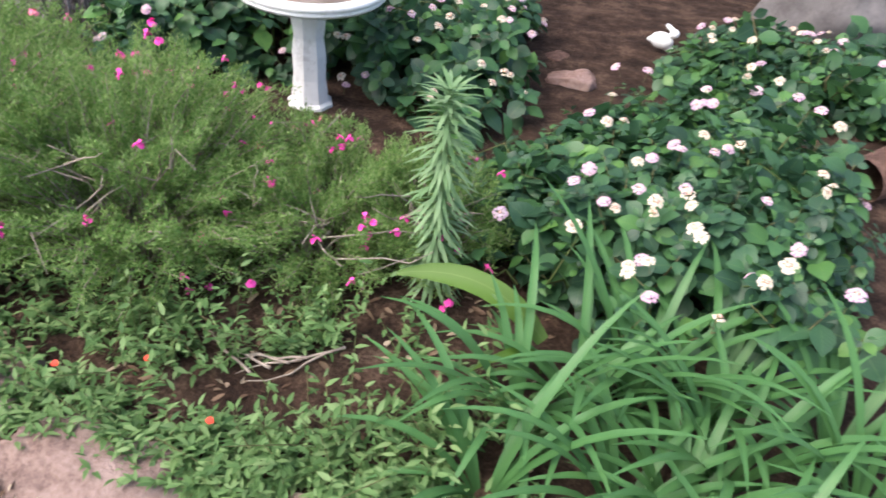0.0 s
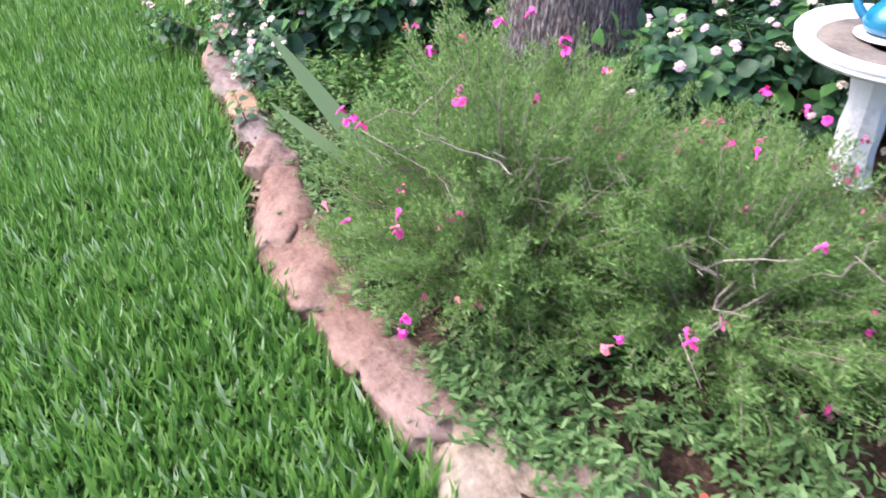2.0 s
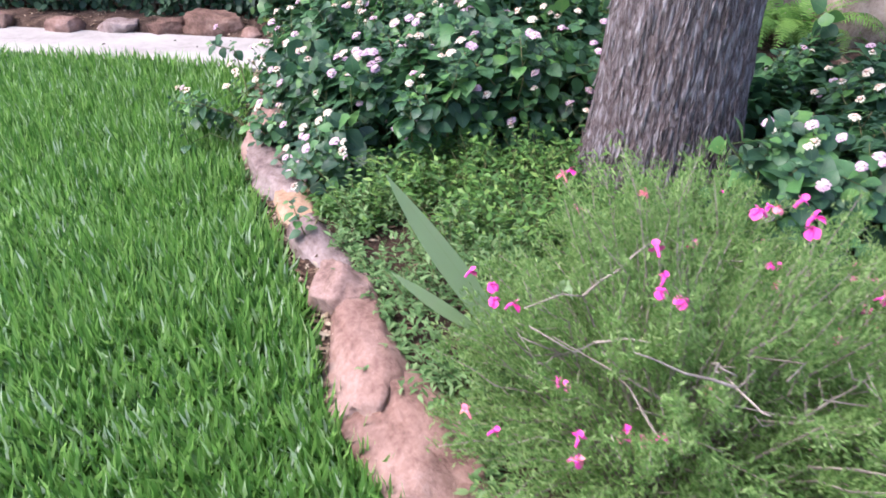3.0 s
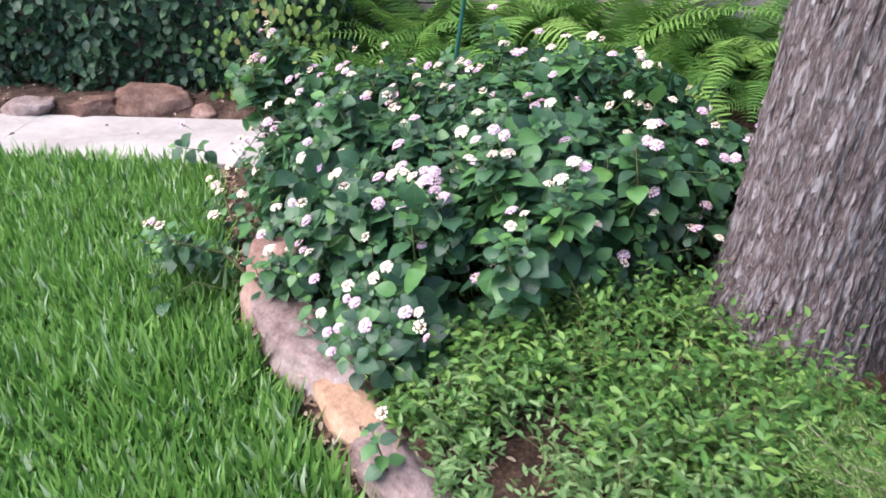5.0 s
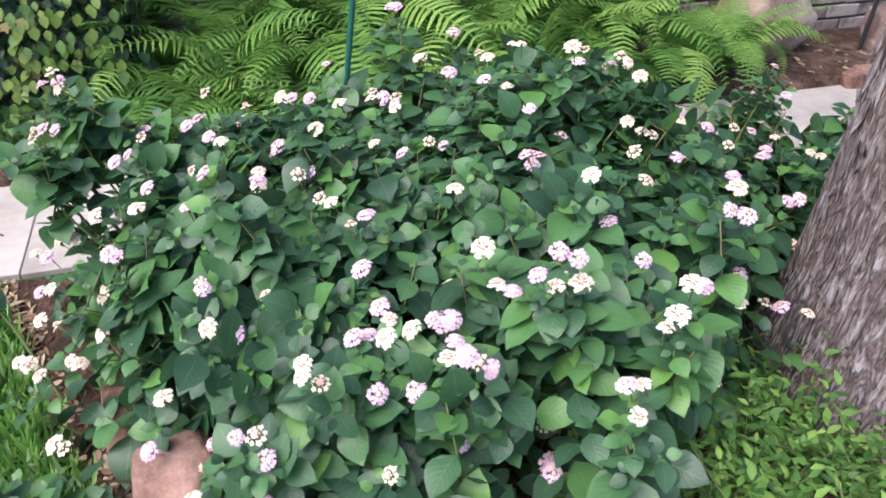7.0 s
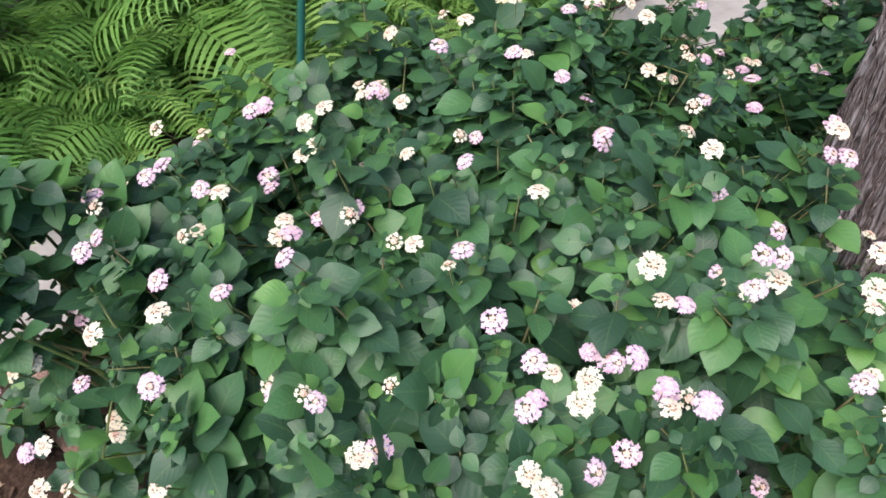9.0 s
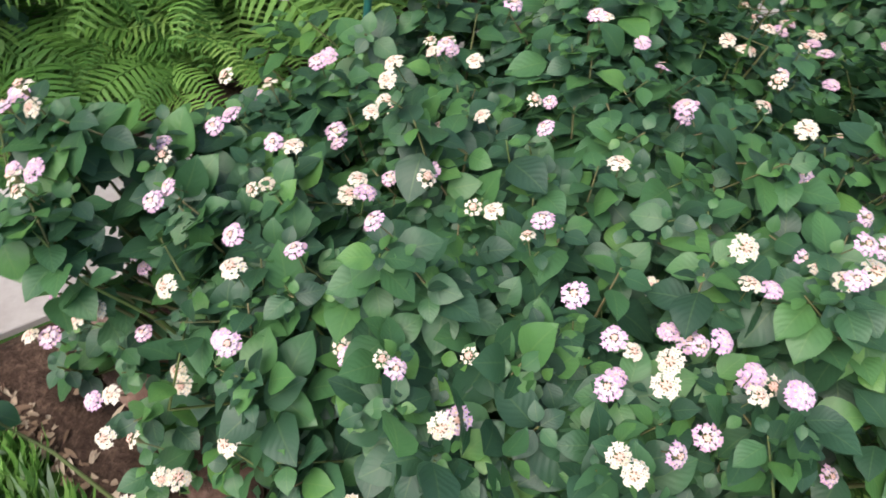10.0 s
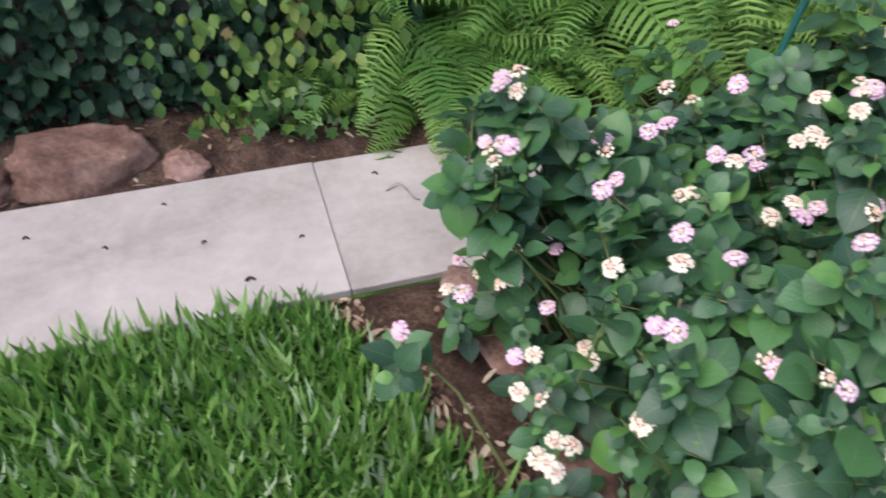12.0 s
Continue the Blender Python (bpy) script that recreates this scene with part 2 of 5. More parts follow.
def plain(name, colour, rough=0.6, spec=0.3, vary=0.12, scale=40):
    m, n, l, p = material(name, rough, spec)
    a = noise_node(n, l, scale, 3)
    r = ramp(n, [(0.3, tuple(c * (1 - vary) for c in colour)), (0.7, tuple(min(1, c * (1 + vary)) for c in colour))])
    l.new(a.outputs["Fac"], r.inputs[0])
    l.new(r.outputs[0], p.inputs["Base Color"])
    return m


PETAL_PINK = plain("petal_lavender_pink", (0.56, 0.36, 0.515), 0.6)
PETAL_PALE = plain("petal_pale_pink", (0.62, 0.485, 0.575), 0.6)
PETAL_CREAM = plain("petal_cream", (0.64, 0.575, 0.485), 0.6)
PETAL_EYE = plain("petal_yellow_eye", (0.72, 0.57, 0.26), 0.6)
BUD = plain("bud_salmon", (0.72, 0.46, 0.37), 0.7)
PETAL_HOT = plain("petal_magenta", (0.80, 0.07, 0.38), 0.5)
PETAL_ROSE = plain("petal_faded_rose", (0.75, 0.22, 0.28), 0.6)
RED_PETAL = plain("petal_scarlet", (0.62, 0.06, 0.03), 0.6)
POLE_GREEN = plain("green_enamel", (0.012, 0.085, 0.07), 0.35, 0.5)
TEAL = plain("teal_glaze", (0.012, 0.16, 0.28), 0.15, 0.6, 0.35, 12)
DARK_IRON = plain("dark_iron", (0.02, 0.02, 0.022), 0.5, 0.4)
SPECK = plain("dark_debris", (0.05, 0.035, 0.03), 0.8)
WHITE_GLAZE = plain("white_ceramic", (0.78, 0.78, 0.77), 0.3, 0.5)


# ---- building tools ----
def mesh_from(name, v, f, uv=None, mats=(), slots=None, smooth=True):
    """A mesh of triangles from arrays."""
    v, f = np.asarray(v, np.float32).reshape(-1, 3), np.asarray(f, np.int32).reshape(-1, 3)
    me = bpy.data.meshes.new(name)
    me.vertices.add(len(v))
    me.vertices.foreach_set("co", v.ravel())
    me.loops.add(f.size)
    me.loops.foreach_set("vertex_index", f.ravel())
    me.polygons.add(len(f))
    me.polygons.foreach_set("loop_start", np.arange(0, f.size, 3, dtype=np.int32))
    me.polygons.foreach_set("use_smooth", np.full(len(f), smooth))
    if slots is not None:
        me.polygons.foreach_set("material_index", np.asarray(slots, np.int32))
    if uv is not None:
        lay = me.uv_layers.new(name="UVMap")
        lay.data.foreach_set("uv", np.asarray(uv, np.float32)[f.ravel()].ravel())
    for m in mats:
        me.materials.append(m)
    me.update()
    me.validate()
    return me


WORLD = {}


def part(name, data, parent=None, label="", at=None):
    """One mesh object, at a pose in the world, under its thing or part."""
    ob = new(name, data)
    at = at if at is not None else Matrix.Identity(4)
    WORLD[ob.name] = at
    if parent:
        ob.parent = parent
        at = WORLD[parent.name].inverted() @ at
    ob.matrix_basis = at
    if label:
        ob["label"] = label
    return ob


def bm_mesh(name, bm, mats, smooth=True):
    me = bpy.data.meshes.new(name)
    bm.to_mesh(me)
    bm.free()
    for m in mats if isinstance(mats, (list, tuple)) else [mats]:
        me.materials.append(m)
    if smooth:
        me.polygons.foreach_set("use_smooth", np.full(len(me.polygons), True))
    return me


def thing(name, x, y, z, label, category, group="", kind=""):
    ob = new(name)
    ob.empty_display_size = 0.05
    ob.location = (x, y, z)
    WORLD[ob.name] = pose(x, y, z)
    return tagged(ob, label, category, group, kind)


def frames_of(pos, along, normal, size):
    """4x4 poses: y runs along, z near normal."""
    along = along / np.linalg.norm(along, axis=1, keepdims=True)
    x = np.cross(along, normal)
    x /= np.linalg.norm(x, axis=1, keepdims=True) + 1e-9
    z = np.cross(x, along)
    size = np.asarray(size, float)
    if size.ndim == 1:
        size = size[:, None] * np.ones(3)
    m = np.zeros((len(pos), 4, 4))
    m[:, :3, 0], m[:, :3, 1], m[:, :3, 2], m[:, :3, 3] = x * size[:, :1], along * size[:, 1:2], z * size[:, 2:3], pos
    m[:, 3, 3] = 1
    return m


def strewn(tmpl, ms):
    """One template laid at many poses: arrays for mesh_from."""
    v, f, uv = tmpl
    k, n = len(ms), len(v)
    out = np.einsum("kij,nj->kni", ms[:, :3, :3], v) + ms[:, None, :3, 3]
    return out.reshape(-1, 3), (f[None] + (np.arange(k) * n)[:, None, None]).reshape(-1, 3), np.tile(uv, (k, 1))


def merged(parts):
    vs, fs, us, base = [], [], [], 0
    for v, f, u in parts:
        vs.append(v), fs.append(np.asarray(f) + base), us.append(u)
        base += len(v)
    return np.concatenate(vs), np.concatenate(fs), np.concatenate(us)


def blade(widths, droop=0.0, fold=0.15, wave=0.0):
    """A leaf 1 long along y: half widths from base to tip, folded at the midrib, drooping to its tip."""
    n = len(widths)
    v, uv, f = [], [], []
    for i, w in enumerate(widths):
        t = i / (n - 1)
        y, z = t * (1 - 0.25 * droop * t), -droop * t * t * 0.6
        e = fold * w + wave * w * math.sin(i * 2.3)
        v += [(-w, y, z + e), (0, y, z), (w, y, z + e)]
        uv += [(-1 if w > 0.01 else 0, t), (0, t), (1 if w > 0.01 else 0, t)]
    for i in range(n - 1):
        a = 3 * i
        for q in ((a, a + 1, a + 4, a + 3), (a + 1, a + 2, a + 5, a + 4)):
            f += [(q[0], q[1], q[2]), (q[0], q[2], q[3])]
    return np.array(v, float), np.array(f), np.array(uv, float)


def strip(widths, droop=0.0, z_fold=0.0):
    """A simple flat blade with two edges, 1 long along y."""
    n = len(widths)
    v, uv, f = [], [], []
    for i, w in enumerate(widths):
        t = i / (n - 1)
        y, z = t * (1 - 0.3 * droop * t), -droop * t * t * 0.7
        v += [(-w, y, z), (w, y, z)]
        uv += [(-1, t), (1, t)]
    for i in range(n - 1):
        a = 2 * i
        f += [(a, a + 1, a + 3), (a, a + 3, a + 2)]
    return np.array(v, float), np.array(f), np.array(uv, float)


def tube(points, radii, sides=5):
    """A tapering stem through points: arrays."""
    p = np.asarray(points, float)
    r = np.asarray(radii, float)
    d = np.gradient(p, axis=0)
    d /= np.linalg.norm(d, axis=1, keepdims=True) + 1e-9
    ref = np.array([0.31, 0.2, 0.93])
    a = np.cross(d, ref)
    a /= np.linalg.norm(a, axis=1, keepdims=True) + 1e-9
    b = np.cross(d, a)
    ang = np.arange(sides) / sides * 2 * math.pi
    v = p[:, None] + r[:, None, None] * (np.cos(ang)[None, :, None] * a[:, None] + np.sin(ang)[None, :, None] * b[:, None])
    f = []
    for i in range(len(p) - 1):
        for j in range(sides):
            k = (j + 1) % sides
            f += [(i * sides + j, i * sides + k, (i + 1) * sides + k), (i * sides + j, (i + 1) * sides + k, (i + 1) * sides + j)]
    e = (len(p) - 1) * sides
    f += [(e, e + j, e + j + 1) for j in range(1, sides - 1)]
    return v.reshape(-1, 3), np.array(f), np.zeros((len(p) * sides, 2))


def smooth_noise(x, y, s, seed=0.0):
    return noise.noise(Vector((x * s + seed, y * s - seed, seed * 0.37)))


def in_poly(poly, x, y):
    inside = np.zeros(np.shape(x), bool)
    for (x0, y0), (x1, y1) in zip(poly, poly[1:] + poly[:1]):
        hit = ((y0 > y) != (y1 > y)) & (x < (x1 - x0) * (y - y0) / (y1 - y0 + 1e-12) + x0)
        inside ^= hit
    return inside


def edge_distance(poly, x, y):
    best = np.full(np.shape(x), 9.0)
    for (x0, y0), (x1, y1) in zip(poly, poly[1:] + poly[:1]):
        dx, dy = x1 - x0, y1 - y0
        t = np.clip(((x - x0) * dx + (y - y0) * dy) / (dx * dx + dy * dy), 0, 1)
        best = np.minimum(best, np.hypot(x - x0 - t * dx, y - y0 - t * dy))
    return best


def poly_points(rng, poly, count):
    q = np.array(poly)
    lo, hi = q.min(0), q.max(0)
    out = np.zeros((0, 2))
    while len(out) < count:
        c = lo + rng.rand(count * 2, 2) * (hi - lo)
        out = np.concatenate([out, c[in_poly(poly, c[:, 0], c[:, 1])]])
    return out[:count]


# ---- plan: the walkway runs slantwise behind the bed ----
ALONG, ACROSS = np.array((0.766, 0.643)), np.array((-0.643, 0.766))
WALK_NEAR, WALK_FAR, WALL_AT = 5.02, 5.60, 6.22
EDGE_X = [-2.6, -2.5, -2.27, -2.04, -1.67, -1.44, -1.2, -1.0, -0.67, -0.33, -0.05, 0.15, 0.39, 0.9, 1.36, 1.7, 2.1, 2.6, 3.4, 6.0]
EDGE_Y = [4.46, 4.42, 4.30, 4.16, 3.97, 3.84, 3.77, 3.71, 3.62, 3.53, 3.40, 3.34, 3.30, 3.255, 3.24, 3.29, 3.41, 3.51, 3.65, 3.9]


def edge_y(x):
    return np.interp(x, EDGE_X, EDGE_Y)


def plan(a, n):
    """The place at a metres along and n metres across the walkway's lines."""
    return ALONG * a + ACROSS * n


def across(x, y):
    return ACROSS[0] * x + ACROSS[1] * y


def height_sheet(name, x0, x1, y0, y1, step, height, mat):
    xs, ys = np.arange(x0, x1 + step / 2, step), np.arange(y0, y1 + step / 2, step)
    gx, gy = np.meshgrid(xs, ys)
    gz = height(gx, gy)
    v = np.stack([gx, gy, gz], -1).reshape(-1, 3)
    nx, ny = len(xs), len(ys)
    i = (np.arange(ny - 1)[:, None] * nx + np.arange(nx - 1)[None]).ravel()
    f = np.concatenate([np.stack([i, i + 1, i + nx + 1], -1), np.stack([i, i + nx + 1, i + nx], -1)])
    return mesh_from(name, v, f, None, [mat])


def lumps(gx, gy, s, amp, seed):
    return amp * np.vectorize(lambda x, y: smooth_noise(x, y, s, seed))(gx, gy)


# ground: lawn soil that reaches the horizon
bm = bmesh.new()
bmesh.ops.create_grid(bm, x_segments=40, y_segments=40, size=300)
tagged(part("ground", bm_mesh("ground", bm, TURF), at=pose(0, 0, -0.004)), "green turf and thatch of the lawn", "ground", kind="structure")


def bed_height(gx, gy):
    d = np.minimum(gy - edge_y(gx) - 0.01, WALK_NEAR - 0.02 - across(gx, gy))
    d = np.minimum(d, 9.6 - gy)
    return np.clip(d * 0.7, -0.12, 0.045) + lumps(gx, gy, 5.0, 0.012, 3.1) + lumps(gx, gy, 17.0, 0.008, 8.7)


tagged(part("bed_soil", height_sheet("bed_soil", -2.7, 6.4, 3.1, 9.8, 0.045, bed_height, SOIL)), "dark crumbly soil of the planting bed", "soil", kind="structure")


def border_height(gx, gy):
    n = across(gx, gy)
    d = np.minimum(n - WALK_FAR - 0.005, 7.2 - n)
    return np.clip(d * 0.5, -0.12, 0.05) + lumps(gx, gy, 6.0, 0.014, 1.7) + lumps(gx, gy, 19.0, 0.008, 4.2)


tagged(part("border_soil", height_sheet("border_soil", -6.4, 3.2, 1.8, 9.8, 0.05, border_height, MULCH_BED)), "brown mulched soil between walkway and house", "soil", kind="structure")

# walkway of poured slabs
walkway = thing("pavement", *plan(1.0, 5.3), 0, "pale grey concrete garden walkway with narrow joints", "walkway", kind="structure")
bm = bmesh.new()
bmesh.ops.create_cube(bm, size=1, matrix=Matrix.Diagonal((1.1975, WALK_FAR - WALK_NEAR, 0.11, 1)))
bmesh.ops.bevel(bm, geom=bm.edges[:], offset=0.0025, segments=1, affect="EDGES")
slab_mesh = bm_mesh("slab", bm, CONCRETE, False)
for k in range(-6, 9):
    c = plan(0.985 + 1.2 * (k + 0.5), (WALK_NEAR + WALK_FAR) / 2)
    part("slab", slab_mesh, walkway, at=pose(c[0], c[1], -0.04 + 0.0015 * (k % 3), 0, 0, 40))
bm = bmesh.new()
bmesh.ops.create_cube(bm, size=1, matrix=pose(*plan(2.0, (WALK_NEAR + WALK_FAR) / 2), -0.0405, 0, 0, 40) @ Matrix.Diagonal((17.5, WALK_FAR - WALK_NEAR - 0.02, 0.105, 1)))
part("slab_bedding", bm_mesh("slab_bedding", bm, MORTAR, False), walkway)


# ---- edging stones ----
def stone_mesh(name, length, width, height, mat, seed, blocky=0.5):
    """A rough stone: a cube pushed towards a rounded slab, with broken faces and a worn skin."""
    bm = bmesh.new()
    bmesh.ops.create_cube(bm, size=2)
    bmesh.ops.subdivide_edges(bm, edges=bm.edges[:], cuts=13, use_grid_fill=True)
    rng = np.random.RandomState(seed)
    cuts = [(Vector(rng.randn(3)).normalized(), 0.72 + 0.22 * rng.rand()) for _ in range(9)]
    for v in bm.verts:
        p = v.co.copy()
        q = p.normalized() * (0.35 + 0.65 * max(abs(p.x), abs(p.y), abs(p.z)))
        p = p * blocky + q * (1 - blocky)
        for nrm, d in cuts:
            over = p.dot(nrm) - d
            if over > 0:
                p -= nrm * over * 0.93
        k = 1 + 0.14 * noise.noise(p * 1.7 + Vector((seed, 0, 0))) + 0.08 * noise.noise(p * 4 + Vector((0, seed, 0))) + 0.04 * noise.noise(p * 11)
        v.co = Vector((p.x * length / 2 * k, p.y * width / 2 * k, p.z * height / 2 * k))
    return bm_mesh(name, bm, mat)


def stone(x, y, length, width, height, turn, mat, seed, label, sink=0.47, name="edging_stone", group="edging stones of the bed", blocky=0.36, tilt=0):
    ob = part(name, stone_mesh(name, length * (1.30 if name == "edging_stone" else 1), width * (1.12 if name == "edging_stone" else 1), height, mat, seed, blocky), at=pose(x, y, height * (0.5 - sink), tilt, 0, turn))
    return tagged(ob, label, "stone", group)


STONES = [  # x, y, length, width, height, turn, material, words
    (2.95, 3.66, 0.36, 0.19, 0.16, 12, ROCK_GREY, "grey mauve edging stone beside the strap-leaved plants"),
    (2.55, 3.60, 0.34, 0.20, 0.16, 12, ROCK_PINK, "pinkish sandstone edging stone half sunk in soil"),
    (2.16, 3.51, 0.30, 0.17, 0.15, 14, ROCK_PALE, "pale cream edging stone under weeds"),
    (1.79, 3.41, 0.42, 0.23, 0.16, 12, ROCK_ROSE, "large pale rose sandstone edging stone beside the lawn"),
    (1.43, 3.36, 0.33, 0.25, 0.15, -60, ROCK_ROSE, "pink sandstone edging stone with worn top"),
    (1.18, 3.34, 0.34, 0.23, 0.13, -24, ROCK_PALE, "cream limestone edging stone with flaked face"),
    (0.93, 3.34, 0.33, 0.18, 0.14, -8, ROCK_PINK, "grey pink edging stone flush with the lawn"),
    (0.67, 3.36, 0.31, 0.18, 0.12, -4, ROCK_RED, "greenish tan edging stone partly overgrown"),
    (0.36, 3.41, 0.42, 0.24, 0.18, -12, ROCK_RED, "long orange red sandstone edging stone"),
    (0.02, 3.50, 0.40, 0.24, 0.20, -26, ROCK_RED, "pink sandstone edging stone with litter on top"),
    (-0.28, 3.62, 0.23, 0.19, 0.22, -36, ROCK_PINK, "small salmon edging stone with a notched corner"),
    (-0.53, 3.70, 0.40, 0.17, 0.15, -16, ROCK_GREY, "purplish grey edging stone beside the lawn"),
    (-0.81, 3.775, 0.30, 0.17, 0.16, -18, ROCK_OCHRE, "ochre edging stone under lantana flowers"),
    (-1.13, 3.85, 0.50, 0.19, 0.17, -16, ROCK_GREY, "long grey pink edging stone, smooth and worn"),
    (-1.47, 4.0, 0.30, 0.24, 0.32, -40, ROCK_RED, "rounded reddish brown edging stone under the lantana"),
    (-1.82, 4.22, 0.28, 0.16, 0.15, -50, ROCK_BROWN, "brown edging stone shaded by lantana leaves"),
    (-2.06, 4.44, 0.22, 0.15, 0.13, -46, ROCK_BROWN, "flat brown edging stone near the walkway"),
    (-2.20, 4.60, 0.15, 0.12, 0.15, -30, ROCK_PINK, "small tan edging stone touching the walkway"),
]
for i, (x, y, a, b, c, turn, mat, words) in enumerate(STONES):
    stone(x, y, a, b, c, turn, mat, i + 1, words)

for i, (x, y, a, b, c, turn, mat) in enumerate([
        (-3.42, 4.60, 0.42, 0.22, 0.22, 36, ROCK_BROWN), (-3.62, 4.36, 0.26, 0.18, 0.15, 48, ROCK_BROWN), (-3.17, 4.74, 0.15, 0.10, 0.10, 30, ROCK_RED),
        (-3.86, 4.12, 0.28, 0.18, 0.15, 40, ROCK_GREY), (-4.12, 3.86, 0.24, 0.18, 0.16, 35, ROCK_RED), (-4.55, 3.50, 0.3, 0.2, 0.16, 50, ROCK_BROWN)]):
    stone(x, y, a, b, c, turn, mat, 40 + i, "weathered brown fieldstone lying along the walkway border", 0.3, "border_rock", "rocks along the border")
stone(-0.62, 7.37, 0.54, 0.32, 0.60, 36, ROCK_PALE, 61, "large smooth cream boulder against the brick wall", 0.2, "boulder", "", 0.3)
stone(-0.02, 7.72, 0.24, 0.18, 0.34, 20, ROCK_GREY, 62, "pale grey stone leaning by the wall", 0.2, "border_rock", "")
stone(-0.12, 7.20, 0.30, 0.16, 0.14, 40, ROCK_RED, 63, "low reddish rock at the border's edge", 0.3, "border_rock", "rocks along the border")
stone(2.66, 7.45, 0.80, 0.35, 0.55, 8, ROCK_SLATE, 64, "dull grey stone block at the back of the bed", 0.2, "stone_block", "", 0.8)
stone(1.78, 5.92, 0.22, 0.17, 0.14, 10, ROCK_PINK, 65, "small pinkish rock lying in the bed", 0.3, "bed_rock", "")
stone(1.62, 6.15, 0.16, 0.12, 0.10, 60, ROCK_BROWN, 66, "small brown rock lying in the bed", 0.3, "bed_rock", "")

# ---- house wall of brick ----
wall = thing("wall_house", *plan(2.0, WALL_AT), 0, "weathered grey brick house wall", "wall", kind="structure")
bm = bmesh.new()
bmesh.ops.create_cube(bm, size=1, matrix=pose(*plan(2.0, WALL_AT + 0.16), 1.35, 0, 0, 40) @ Matrix.Diagonal((17, 0.22, 2.9, 1)))
part("backing", bm_mesh("backing", bm, MORTAR, False), wall)
bm = bmesh.new()
bmesh.ops.create_cube(bm, size=1, matrix=Matrix.Diagonal((0.204, 0.09, 0.064, 1)))
bmesh.ops.bevel(bm, geom=bm.edges[:], offset=0.004, segments=1, affect="EDGES")
brick_mesh = bm_mesh("brick", bm, BRICK, False)
rng = np.random.RandomState(5)
rest = []
cube_v = np.array([(x, y, z) for x in (-0.102, 0.102) for y in (-0.045, 0.045) for z in (-0.032, 0.032)], float)
cube_f = np.array([(0, 1, 3), (0, 3, 2), (4, 6, 7), (4, 7, 5), (0, 4, 5), (0, 5, 1), (2, 3, 7), (2, 7, 6), (1, 5, 7), (1, 7, 3), (0, 2, 6), (0, 6, 4)])
for row in range(36):
    for col in range(78):
        a = -6.3 + col * 0.216 + (row % 2) * 0.108
        p = plan(a, WALL_AT + 0.05 + 0.004 * rng.randn())
        m = pose(p[0], p[1], 0.0 + row * 0.076, 0, 0, 40)
        if row < 13 and 3.0 < a < 5.6:
            part("brick", brick_mesh, wall, at=m)
        else:
            rest.append(np.array(m))
part("bricks", mesh_from("bricks", *strewn((cube_v, cube_f, np.zeros((8, 2))), np.array(rest)), [BRICK], smooth=False), wall)["kind"] = "stuff"


# ---- tree trunk ----
TREE_X, TREE_Y = -0.177, 4.958


def trunk_centre(z):
    return TREE_X + 0.01 * z, TREE_Y + 0.05 * z


def trunk_radius(z, ang):
    flare = 0.075 * math.exp(-max(z, 0) / 0.22)
    root = 1 + 0.10 * math.exp(-max(z, 0) / 0.3) * math.sin(3 * ang + 0.6) + 0.05 * math.exp(-max(z, 0) / 0.4) * math.sin(5 * ang)
    return (0.252 - 0.012 * z + flare) * root


def trunk_mesh():
    v, f = [], []
    zs = [-0.08 + 0.012 * i for i in range(156)] + [1.80 + 0.12 * i for i in range(1, 22)]
    around = 300
    for z in zs:
        cx, cy = trunk_centre(z)
        for j in range(around):
            ang = j / around * 2 * math.pi
            r = trunk_radius(z, ang)
            # long interlaced plates with torn edges, split by deep furrows
            sway = 0.5 * noise.noise(Vector((math.cos(ang) * 3, math.sin(ang) * 3, z * 2.5)))
            q = Vector((math.cos(ang + 0.12 * sway) * 11, math.sin(ang + 0.12 * sway) * 11, z * 2.6))
            ridge = abs(noise.noise(q))
            plate = abs(noise.noise(Vector((q.x * 2.1 + 5, q.y * 2.1, z * 6.5 + 1.7 * sway))))
            fine = noise.noise(Vector((math.cos(ang) * 34, math.sin(ang) * 34, z * 9)))
            r += 0.030 * (min(ridge, 0.32) - 0.18) + 0.020 * (min(plate, 0.30) - 0.15) + 0.005 * fine
            v.append((cx + r * math.cos(ang), cy + r * math.sin(ang), z))
    n = len(zs)
    for i in range(n - 1):
        for j in range(around):
            k = (j + 1) % around
            f += [(i * around + j, i * around + k, (i + 1) * around + k), (i * around + j, (i + 1) * around + k, (i + 1) * around + j)]
    return mesh_from("trunk", v, f, None, [BARK])


tree = thing("tree", TREE_X, TREE_Y, 0, "old tree with fibrous grey shaggy bark, rising from the bed", "tree")
trunk = part("trunk", trunk_mesh(), tree)
